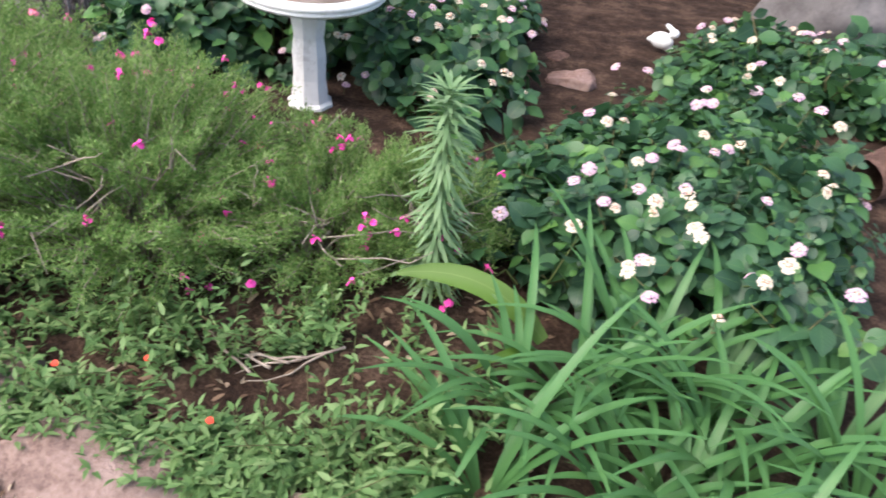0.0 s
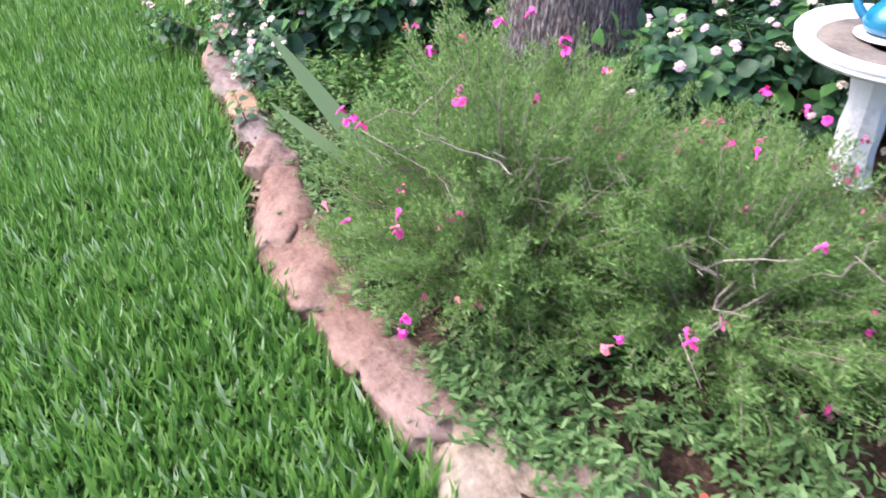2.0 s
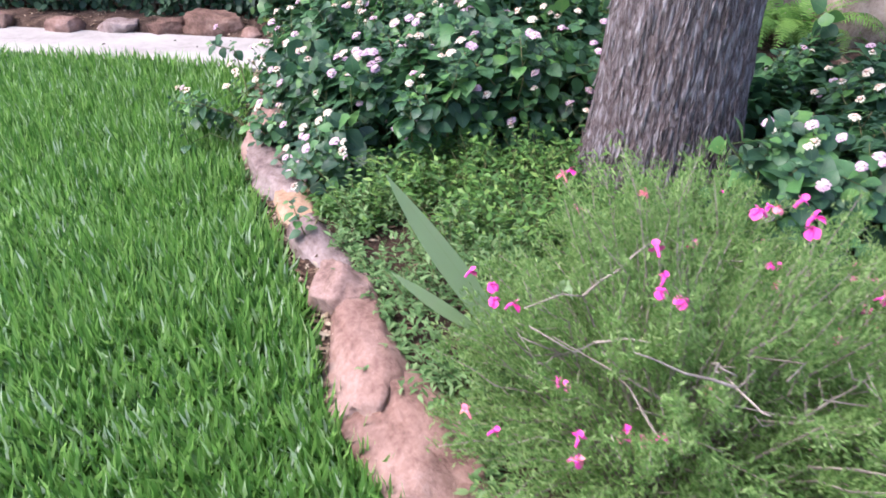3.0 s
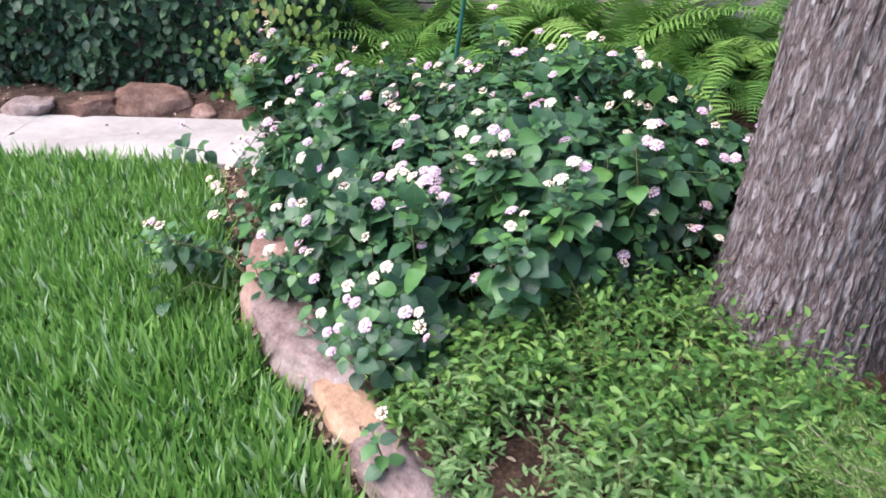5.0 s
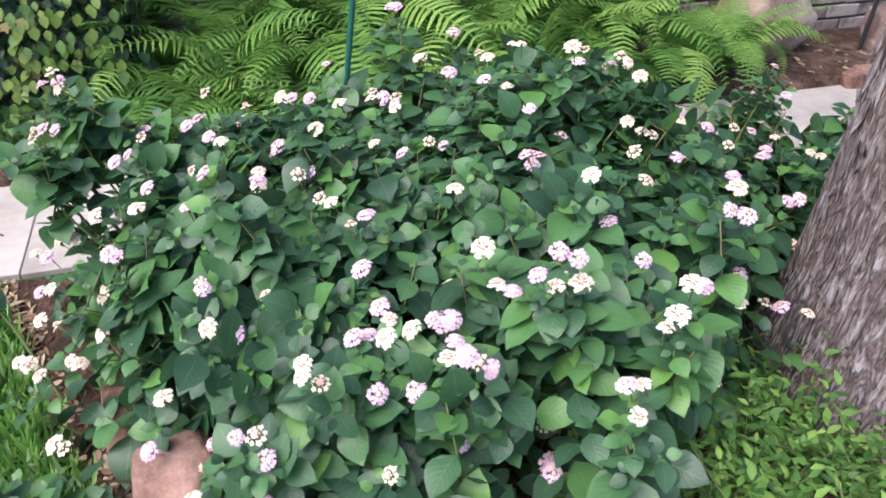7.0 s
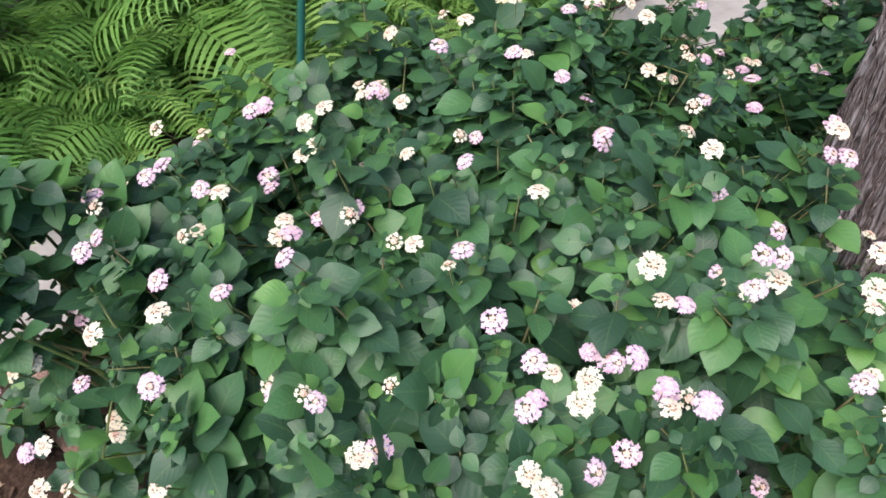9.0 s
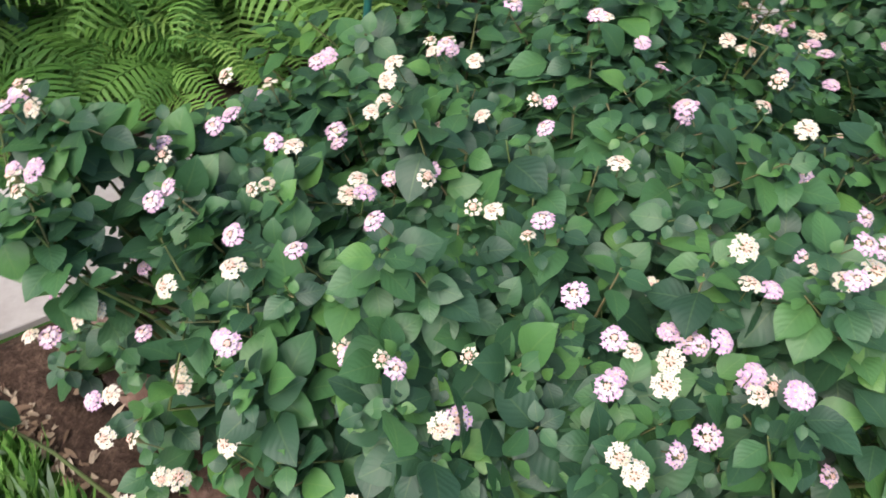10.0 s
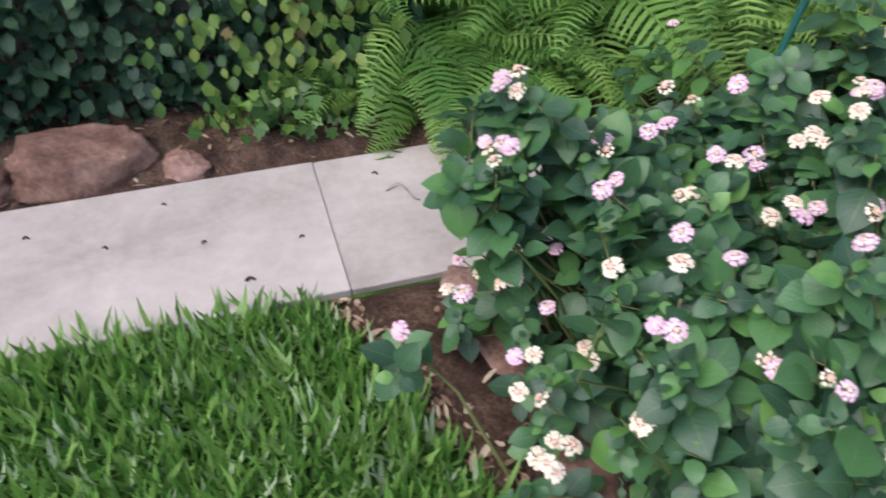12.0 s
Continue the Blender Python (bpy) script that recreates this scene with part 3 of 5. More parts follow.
# loose bark strips lifting from the trunk
rng = np.random.RandomState(11)
for k in range(110):
    z = 0.06 + 1.2 * rng.rand()
    ang = math.radians(150 + 200 * rng.rand())
    length = 0.04 + 0.10 * rng.rand()
    pts = []
    for q in range(6):
        t = q / 5
        zz = z + t * length
        cx, cy = trunk_centre(zz)
        r = trunk_radius(zz, ang) + 0.006 + 0.012 * (t ** 3 if k % 2 else (1 - t) ** 3)
        pts.append((cx + r * math.cos(ang + 0.03 * t), cy + r * math.sin(ang + 0.03 * t), zz))
    p = np.array(pts)
    d = np.gradient(p, axis=0)
    out = np.array([math.cos(ang), math.sin(ang), 0])
    side = np.cross(d, out)
    side /= np.linalg.norm(side, axis=1, keepdims=True)
    w = np.array([0.3, 0.8, 1, 0.9, 0.7, 0.15])[:, None] * (0.003 + 0.004 * rng.rand())
    vv = np.concatenate([p - side * w, p + side * w, p - side * w - out * 0.006, p + side * w - out * 0.006])
    ff = []
    for q in range(5):
        ff += [(q, q + 6, q + 7), (q, q + 7, q + 1), (q, q + 1, q + 13), (q, q + 13, q + 12), (q + 6, q + 19, q + 7), (q + 6, q + 18, q + 19)]
    part("bark_strip", mesh_from("bark_strip", vv, ff, None, [BARK]), trunk)
# limbs and crown, high above the walk
rng = np.random.RandomState(12)
tips = []
for k in range(7):
    ang = k * 2.4
    z0 = 3.3 + 0.15 * k
    cx, cy = trunk_centre(z0)
    reach = 1.5 + 0.9 * rng.rand()
    pts = [(cx + math.cos(ang) * reach * t, cy + math.sin(ang) * reach * t, z0 + 1.5 * t + 0.3 * math.sin(3 * t)) for t in np.linspace(0, 1, 7)]
    part("limb", mesh_from("limb", *tube(pts, np.linspace(0.11, 0.02, 7), 8), [BARK]), tree)
    tips += [(p, 0.5) for p in pts[3:]]
cl = []
for p, r in tips:
    q = np.array(p) + rng.randn(24, 3) * (0.42, 0.42, 0.26)
    cl.append(q)
cl = np.concatenate(cl)
d = rng.randn(len(cl), 3)
part("crown", mesh_from("crown", *strewn(blade([0.02, 0.22, 0.3, 0.2, 0.0], 0.2), frames_of(cl, d, rng.randn(len(cl), 3), 0.07 + 0.05 * rng.rand(len(cl)))), [HEDGE]), tree)["kind"] = "stuff"


# ---- lantana ----
LEAF = blade([0.02, 0.23, 0.345, 0.36, 0.325, 0.25, 0.13, 0.0], 0.40, 0.20, 0.06)
LEAF_FAR = blade([0.02, 0.26, 0.36, 0.33, 0.20, 0.0], 0.40, 0.20, 0.07)
LEAF_MESH = mesh_from("leaf", *LEAF, [LEAF_LANTANA_ONE])


def head_mesh(style, seed):
    """A rounded head of many small five-lobed florets round a centre of buds, on a thin stalk."""
    rng = np.random.RandomState(seed)
    v, f, s = [], [], []

    def floret(c, nrm, r, slot):
        nrm = Vector(nrm).normalized()
        a = nrm.orthogonal().normalized()
        b = nrm.cross(a)
        base = len(v)
        v.append(tuple(Vector(c) - nrm * r * 0.2))
        turn = rng.rand() * 6
        for k in range(10):
            ang = turn + k / 10 * 2 * math.pi
            rr = r * (1.0 + 0.12 * rng.randn() if k % 2 else 0.55)
            v.append(tuple(Vector(c) + (a * math.cos(ang) + b * math.sin(ang)) * rr + nrm * r * (0.05 if k % 2 else 0.12)))
        for k in range(10):
            f.append((base, base + 1 + k, base + 1 + (k + 1) % 10))
            s.append(slot)
        base = len(v)
        for k in range(4):
            ang = k / 4 * 2 * math.pi
            v.append(tuple(Vector(c) + (a * math.cos(ang) + b * math.sin(ang)) * r * 0.28 + nrm * r * 0.16))
        f.extend([(base, base + 1, base + 2), (base, base + 2, base + 3)])
        s.extend([2] * 2)

    def bud(c, nrm, r):
        nrm = Vector(nrm).normalized()
        a = nrm.orthogonal().normalized()
        b = nrm.cross(a)
        base = len(v)
        v.append(tuple(Vector(c) + nrm * r * 1.1))
        for k in range(5):
            ang = k / 5 * 2 * math.pi
            v.append(tuple(Vector(c) + (a * math.cos(ang) + b * math.sin(ang)) * r))
        f.extend([(base, base + 1 + k, base + 1 + (k + 1) % 5) for k in range(5)])
        s.extend([3] * 5)

    # rings from the middle out: share of the radius, how many, petals (0 lavender, 1 pale) or buds (3)
    rings = {"pink": [(0.0, 1, 3), (0.28, 5, 1), (0.62, 9, 0), (1.0, 12, 0)], "pale": [(0.0, 1, 3), (0.2, 5, 3), (0.6, 8, 1), (1.0, 12, 0)],
             "cream": [(0.0, 1, 3), (0.2, 5, 3), (0.42, 7, 3), (0.68, 8, 1), (1.02, 11, 1)], "open": [(0.0, 1, 3), (0.2, 5, 3), (0.42, 8, 3), (1.0, 8, 1)]}[style]
    wide = 0.0165 if style != "open" else 0.0145
    for share, count, slot in rings:
        for k in range(count):
            ang = k / count * 2 * math.pi + share * 3 + 0.12 * rng.randn()
            t = share * (0.95 + 0.1 * rng.rand())
            nrm = Vector((0.55 * t * math.cos(ang), 0.55 * t * math.sin(ang), 1.0))
            at = Vector((wide * t * math.cos(ang), wide * t * math.sin(ang), 0.0085 * (1 - t * t) + 0.0008 * rng.randn()))
            if slot == 3:
                bud(at, nrm, 0.0024)
            else:
                floret(at, nrm, 0.0062 * (0.85 + 0.3 * rng.rand()), slot)
    tv, tf, _ = tube([(0, 0, -0.055), (0.002, 0.001, -0.02), (0, 0, 0.004)], [0.0011, 0.0011, 0.009], 6)
    base = len(v)
    v.extend(map(tuple, tv))
    f.extend([tuple(int(i) + base for i in t) for t in tf])
    s.extend([4] * len(tf))
    lavender = {"pink": PETAL_PINK, "pale": PETAL_PINK, "cream": PETAL_PALE, "open": PETAL_PALE}[style]
    second = {"pink": PETAL_PALE, "pale": PETAL_PALE, "cream": PETAL_CREAM, "open": PETAL_CREAM}[style]
    return mesh_from("flower_head", v, f, None, [lavender, second, PETAL_EYE, BUD, STEM_GREEN], s)


HEADS = [head_mesh(st, 3 + i) for i, st in enumerate(("pink", "pale", "cream", "open", "pale", "cream"))]


def lantana(name, label, poly, top, shoots, seed, own, flowers, scatter_heads, sprays=(), leaf=LEAF_FAR):
    """Shoots with opposite leaves over the rounded outline of a bush; flower heads stand on short stalks above the leaves."""
    rng = np.random.RandomState(seed)
    cx, cy = np.mean(poly, axis=0)
    bush = thing(name, cx, cy, 0.03, label, "lantana bush")

    def crown(x, y):
        d = edge_distance(poly, x, y)
        return top(x, y) * (0.55 + 0.45 * np.clip(d / 0.16, 0, 1))

    q = poly_points(rng, poly, shoots)
    d = edge_distance(poly, q[:, 0], q[:, 1])
    z = crown(q[:, 0], q[:, 1]) - 0.015 + 0.028 * rng.randn(len(q))
    low = rng.rand(len(q)) < np.where(d < 0.13, 0.6, 0.12)
    z = np.where(low, z * (0.25 + 0.6 * rng.rand(len(q))), z)
    z = np.maximum(z, 0.08)
    q = np.where(low[:, None], q + (np.array([cx, cy]) - q) * 0.10, q)
    # no shoot stands before or over a flower head
    if len(flowers):
        h = np.array(flowers)
        dx, dy = q[:, :1] - h[:, 0], q[:, 1:] - h[:, 1]
        over = (np.abs(dx) < 0.055) & (dy > -0.13) & (dy < 0.045) & (z[:, None] > h[:, 2] - 0.035 + 0.5 * dy)
        free = ~over.any(1)
        q, z, d = q[free], z[free], d[free]
    for sx, sy, sz in sprays:
        q = np.concatenate([q, np.array([sx, sy]) + 0.04 * rng.randn(6, 2)])
        z = np.concatenate([z, sz - 0.035 + 0.025 * rng.randn(6)])
        d = np.concatenate([d, np.zeros(6)])
    small = np.ones(len(q))
    if len(sprays):
        small[-6 * len(sprays):] = 0.74
    for hx, hy, hz in flowers:
        few = 3 if hz > 0.38 else 1
        q = np.concatenate([q, np.array([hx, hy]) + 0.028 * rng.randn(few, 2)])
        z = np.concatenate([z, hz - 0.058 + 0.012 * rng.randn(few)])
        d = np.concatenate([d, np.full(few, 0.2)])
        small = np.concatenate([small, np.full(few, 0.85 if few > 1 else 0.68)])
    e = 0.03
    gx = (top(q[:, 0] + e, q[:, 1]) - top(q[:, 0] - e, q[:, 1])) / (2 * e)
    gy = (top(q[:, 0], q[:, 1] + e) - top(q[:, 0], q[:, 1] - e)) / (2 * e)
    out = np.stack([q[:, 0] - cx, q[:, 1] - cy, 0 * d], -1)
    out /= np.linalg.norm(out, axis=1, keepdims=True) + 1e-9
    way = np.stack([-gx, -gy, np.full(len(q), 1.1)], -1) + out * np.where(d < 0.15, 0.7, 0.25)[:, None] + 0.45 * rng.randn(len(q), 3)
    way /= np.linalg.norm(way, axis=1, keepdims=True)
    tip = np.stack([q[:, 0], q[:, 1], z], -1)
    pos, along, nrm, size = [], [], [], []
    ref = np.stack([way[:, 1], -way[:, 0], 0.3 * np.ones(len(q))], -1)
    a = np.cross(way, ref)
    a /= np.linalg.norm(a, axis=1, keepdims=True)
    b = np.cross(way, a)
    twist = rng.rand(len(q)) * 6.28
    for k, (back, sz) in enumerate(((0.0, 0.026), (0.015, 0.052), (0.042, 0.078), (0.076, 0.088), (0.118, 0.086), (0.165, 0.078))):
        for sgn in (1, -1):
            ang = twist + k * 1.5708 + (0 if sgn > 0 else math.pi) + 0.25 * rng.randn(len(q))
            side = a * np.cos(ang)[:, None] + b * np.sin(ang)[:, None]
            dirn = side + way * (0.55 - 0.12 * k) + np.array([0, 0, -0.22]) + 0.12 * rng.randn(len(q), 3)
            n_ = way * 0.7 + np.array([0, -0.1, 0.85]) + 0.33 * rng.randn(len(q), 3) - side * 0.1
            pos.append(tip - way * back + side * 0.006)
            along.append(dirn)
            nrm.append(n_)
            size.append(sz * small * (0.75 + 0.6 * rng.rand(len(q))))
    pos, along, nrm, size = map(np.concatenate, (pos, along, nrm, size))
    keep = (pos[:, 2] > 0.05)
    ms = frames_of(pos[keep], along[keep], nrm[keep], size[keep])
    pick = own(ms[:, 0, 3], ms[:, 1, 3]) & (rng.rand(len(ms)) < 0.6)
    idx = np.nonzero(pick)[0][:300]
    for i in idx:
        part("leaf", LEAF_MESH, bush, at=Matrix(ms[i].tolist()))
    mask = np.ones(len(ms), bool)
    mask[idx] = False
    part("foliage", mesh_from("foliage", *strewn(leaf, ms[mask]), [LEAF_LANTANA]), bush)["kind"] = "stuff"
    stems = []
    for t, w in zip(tip, way):
        if rng.rand() < 0.75:
            foot = np.array([t[0] + (cx - t[0]) * (0.10 + 0.2 * rng.rand()), t[1] + (cy - t[1]) * (0.10 + 0.2 * rng.rand()), 0.03])
            mid = t - w * 0.16
            stems.append(tube([foot, (foot + mid) / 2 + (0, 0, 0.05), mid, t], [0.005, 0.004, 0.003, 0.0015], 4))
    part("stem_work", mesh_from("stem_work", *merged(stems), [STEM_GREEN]), bush)["kind"] = "stuff"
    spots = [(x, y, z_ + 0.010, 0.94) for x, y, z_ in flowers] + [(sx, sy, sz + 0.01, 1.0) for sx, sy, sz in sprays]
    extra = poly_points(rng, poly, scatter_heads)
    for x, y in extra:
        if all((x - s[0]) ** 2 + (y - s[1]) ** 2 > 0.07 ** 2 for s in spots):
            zz = crown(np.array(x), np.array(y))
            drop = rng.rand() * 0.5 * zz if edge_distance(poly, np.array(x), np.array(y)) < 0.1 else 0.0
            spots.append((x, y, zz + 0.04 - drop, 0.9))
    for x, y, zz, sc in spots:
        up = Vector((0.35 * (x - cx), 0.35 * (y - cy) - 0.35, 1.0))
        for j in range(1 + (rng.rand() < (0.3 if len(flowers) else 0.45)) + (rng.rand() < 0.06)):
            off = pose(0, 0, 0, 0, 0, 360 * rng.rand()) @ Vector((0.032, 0, -0.006 + 0.008 * rng.randn())) if j else Vector()
            lean = (up + Vector((0.3 * rng.randn(), 0.3 * rng.randn(), 0))).normalized()
            m = Matrix.Translation(Vector((x, y, float(zz))) + off) @ lean.to_track_quat("Z", "Y").to_matrix().to_4x4() @ Matrix.Scale(sc * (0.8 + 0.32 * rng.rand()) * (0.85 if j else 1), 4)
            part("flower_head", HEADS[rng.choice(6, p=[0.16, 0.22, 0.23, 0.15, 0.12, 0.12])], bush, at=m)
    return bush


def crown_of(heads, base, reach=0.13):
    """The height of the leaves under a bush's flower heads: they follow the heads near by, and an even height between them."""
    h = np.array(heads)

    def top(x, y):
        x, y = np.asarray(x, float), np.asarray(y, float)
        d2 = (x[..., None] - h[:, 0]) ** 2 + (y[..., None] - h[:, 1]) ** 2
        w = np.exp(-d2 / (2 * reach * reach)) * np.exp(5 * h[:, 2])
        low = base(x, y)
        return np.maximum(0.08, ((w * (h[:, 2] - 0.055)).sum(-1) + 0.8 * low) / (w.sum(-1) + 0.8))

    return top


MAIN_POLY = [(-0.66, 3.84), (-0.80, 4.02), (-0.66, 4.16), (-0.56, 4.42), (-0.50, 4.85), (-0.45, 5.30), (-0.05, 5.45), (0.12, 6.0), (-0.2, 6.3),
             (-0.6, 5.86), (-1.3, 5.46), (-1.62, 5.20), (-1.88, 4.97), (-2.05, 4.79), (-2.13, 4.56), (-2.06, 4.36), (-1.92, 4.14), (-1.64, 3.99), (-1.2, 3.92), (-0.9, 3.84)]
MAIN_HEADS_A = [(-0.58, 3.64, 0.26), (-1.70, 3.71, 0.27), (-1.65, 3.90, 0.25), (-1.21, 3.94, 0.37), (-1.22, 3.94, 0.42), (-1.02, 3.99, 0.37), (-1.53, 3.99, 0.19), (-1.86, 4.02, 0.27), (-1.88, 4.05, 0.23), (-1.17, 4.05, 0.45), (-1.20, 4.05, 0.48), (-1.55, 4.07, 0.25), (-1.46, 4.08, 0.15), (-1.42, 4.09, 0.45), (-2.15, 4.10, 0.37), (-1.10, 4.11, 0.40), (-1.74, 4.13, 0.30), (-1.84, 4.13, 0.18), (-1.40, 4.13, 0.41), (-0.96, 4.14, 0.31), (-1.05, 4.15, 0.39), (-0.96, 4.15, 0.50), (-1.95, 4.15, 0.25), (-1.91, 4.16, 0.24), (-1.49, 4.17, 0.46), (-1.12, 4.18, 0.46), (-0.69, 4.18, 0.45), (-1.73, 4.19, 0.46), (-1.94, 4.19, 0.31), (-1.00, 4.20, 0.48), (-0.81, 4.20, 0.24), (-0.93, 4.20, 0.44)]
MAIN_HEADS_B = [(-0.72, 4.22, 0.47), (-0.99, 4.22, 0.44), (-1.39, 4.22, 0.44), (-1.76, 4.23, 0.42), (-1.57, 4.23, 0.40), (-0.93, 4.24, 0.22), (-1.10, 4.24, 0.44), (-1.85, 4.24, 0.28), (-0.83, 4.26, 0.19), (-1.03, 4.26, 0.47), (-1.53, 4.27, 0.64), (-0.89, 4.27, 0.60), (-1.85, 4.28, 0.47), (-1.01, 4.28, 0.35), (-1.06, 4.30, 0.42), (-1.75, 4.30, 0.50), (-0.90, 4.31, 0.27), (-0.86, 4.32, 0.22), (-1.24, 4.32, 0.48), (-0.87, 4.32, 0.62), (-0.87, 4.32, 0.55), (-0.83, 4.33, 0.56), (-2.13, 4.34, 0.25), (-1.96, 4.35, 0.27), (-2.03, 4.35, 0.32), (-0.67, 4.35, 0.53), (-1.76, 4.35, 0.52), (-1.01, 4.35, 0.57), (-0.98, 4.35, 0.50), (-1.67, 4.36, 0.49), (-0.66, 4.39, 0.57), (-2.07, 4.39, 0.58), (-2.11, 4.40, 0.56)]
MAIN_HEADS_C = [(-1.10, 4.42, 0.41), (-2.13, 4.43, 0.23), (-2.10, 4.44, 0.55), (-1.89, 4.44, 0.53), (-1.37, 4.44, 0.53), (-1.29, 4.44, 0.52), (-2.12, 4.46, 0.65), (-2.19, 4.47, 0.22), (-2.00, 4.47, 0.35), (-2.09, 4.47, 0.68), (-0.67, 4.48, 0.37), (-1.58, 4.49, 0.51), (-1.48, 4.50, 0.54), (-0.64, 4.50, 0.35), (-1.78, 4.51, 0.48), (-2.13, 4.51, 0.64), (-1.62, 4.54, 0.46), (-1.74, 4.54, 0.56), (-1.55, 4.56, 0.68), (-1.55, 4.57, 0.48), (-0.88, 4.58, 0.63), (-0.59, 4.59, 0.24), (-1.29, 4.61, 0.58), (-0.84, 4.61, 0.52), (-1.84, 4.63, 0.55), (-0.56, 4.67, 0.36), (-1.04, 4.69, 0.59), (-1.86, 4.69, 0.59), (-0.58, 4.69, 0.41), (-0.59, 4.69, 0.55), (-1.67, 4.70, 0.48), (-0.62, 4.70, 0.60), (-1.03, 4.75, 0.56)]
MAIN_HEADS_D = [(-1.30, 4.78, 0.53), (-0.47, 4.78, 0.30), (-0.41, 4.81, 0.28), (-0.50, 4.81, 0.28), (-0.84, 4.84, 0.57), (-1.42, 4.84, 0.57), (-1.58, 4.85, 0.55), (-1.20, 4.86, 0.67), (-1.48, 4.90, 0.57), (-0.81, 4.93, 0.46), (-1.17, 4.94, 0.63), (-0.52, 4.95, 0.30), (-1.03, 4.96, 0.52), (-0.50, 4.96, 0.46), (-1.48, 4.97, 0.54), (-1.04, 5.02, 0.72), (-0.76, 5.02, 0.49), (-1.35, 5.02, 0.61), (-0.89, 5.04, 0.55), (-0.85, 5.04, 0.53), (-1.19, 5.10, 0.68), (-1.54, 5.11, 0.73), (-0.89, 5.14, 0.63), (-0.95, 5.18, 0.66), (-0.65, 5.21, 0.46), (-0.71, 5.23, 0.49), (-1.35, 5.24, 0.59), (-1.44, 5.27, 0.63), (-0.56, 5.29, 0.41), (-1.93, 5.37, 0.43), (-0.80, 5.47, 0.42), (-0.52, 5.69, 0.30), (-0.40, 5.76, 0.24)]
FRONT_HEADS = [(-1.18, 3.92, 0.29), (-1.14, 3.90, 0.23), (-1.08, 3.87, 0.16), (-0.98, 3.85, 0.17), (-0.98, 3.82, 0.11), (-0.95, 3.95, 0.29), (-0.93, 3.98, 0.32), (-0.97, 3.90, 0.23), (-0.81, 3.93, 0.26), (-0.76, 3.93, 0.24)]
MAIN_HEADS = FRONT_HEADS + MAIN_HEADS_A + MAIN_HEADS_B + MAIN_HEADS_C + MAIN_HEADS_D
lantana("lantana_bush", "large lantana bush with pale pink heads, spilling over edging stones", MAIN_POLY,
        crown_of(MAIN_HEADS, lambda x, y: 0.38 + 0.06 * np.exp(-((x + 0.22) ** 2 + (y - 6.05) ** 2) / 0.06)), 1000, 21,
        lambda x, y: (x > -1.95) & (x < -0.9) & (y < 4.35), MAIN_HEADS, 80,
        [(-1.68, 3.74, 0.26), (-0.86, 3.84, 0.24), (-1.35, 3.90, 0.24), (-1.02, 3.92, 0.25), (-0.56, 6.06, 0.40), (-0.50, 6.02, 0.32), (-0.60, 6.04, 0.30), (-0.55, 5.98, 0.22)], LEAF)
LEFT_POLY = [(0.14, 4.75), (0.48, 4.42), (0.70, 4.72), (0.84, 5.10), (1.34, 5.14), (1.80, 4.98), (1.80, 5.4), (1.62, 6.0), (1.4, 6.5), (0.6, 6.7), (-0.02, 6.3), (-0.05, 5.7), (0.15, 5.3)]
lantana("lantana_bush", "lantana bush with pale flower heads growing behind the white birdbath", LEFT_POLY,
        lambda x, y: 0.43 - 0.20 * np.exp(-((x - 1.03) ** 2 + (y - 4.85) ** 2) / 0.2) - 0.04 * np.clip(y - 5.3, 0, 1) - 0.06 * (x - 0.5), 600, 22,
        lambda x, y: y < 4.9, [], 200)
RIGHT_POLY = [(1.86, 4.72), (1.98, 4.50), (2.2, 4.40), (2.6, 4.36), (2.92, 4.46), (3.08, 4.95), (2.92, 5.4), (2.62, 5.75), (2.3, 5.72), (2.02, 5.35)]
RIGHT_HEADS = [(2.30, 4.48, 0.40), (2.31, 4.56, 0.40), (2.40, 4.68, 0.40), (2.45, 4.84, 0.40), (2.44, 4.58, 0.38), (2.50, 4.51, 0.40), (2.56, 4.56, 0.42), (2.38, 4.50, 0.36), (2.35, 4.38, 0.34), (2.61, 4.45, 0.40), (2.16, 4.38, 0.30), (2.52, 4.28, 0.34), (2.55, 4.32, 0.36), (2.58, 4.28, 0.30), (2.73, 4.27, 0.32), (2.82, 4.43, 0.40), (2.83, 4.51, 0.40), (2.79, 4.40, 0.36), (2.96, 4.41, 0.40), (2.83, 4.89, 0.42), (2.85, 4.79, 0.42), (2.59, 4.87, 0.42), (2.61, 4.92, 0.42), (2.28, 4.94, 0.38), (2.23, 4.94, 0.36), (2.15, 5.01, 0.34)]
lantana("lantana_bush", "sprawling lantana with cream and pink heads beside strap-leaved plants", RIGHT_POLY,
        crown_of(RIGHT_HEADS, lambda x, y: 0.33 + 0.04 * np.sin(3 * x + y)), 620, 23, lambda x, y: y < 5.2, RIGHT_HEADS, 12)
BACK_POLY = [(2.12, 6.0), (2.5, 5.95), (3.1, 6.15), (3.9, 6.2), (4.0, 7.1), (3.2, 7.0), (2.6, 6.75), (2.25, 6.7), (2.08, 6.4)]
BACK_HEADS = [(2.42, 5.25, 0.36), (2.46, 5.30, 0.36), (2.56, 5.51, 0.36), (2.77, 5.49, 0.36), (2.84, 5.40, 0.36), (2.69, 5.56, 0.36), (2.52, 5.79, 0.36), (2.61, 5.66, 0.36), (2.50, 5.68, 0.34), (2.44, 6.04, 0.36), (2.21, 6.19, 0.32), (2.63, 6.30, 0.36), (2.06, 5.54, 0.30), (2.17, 5.59, 0.30)]
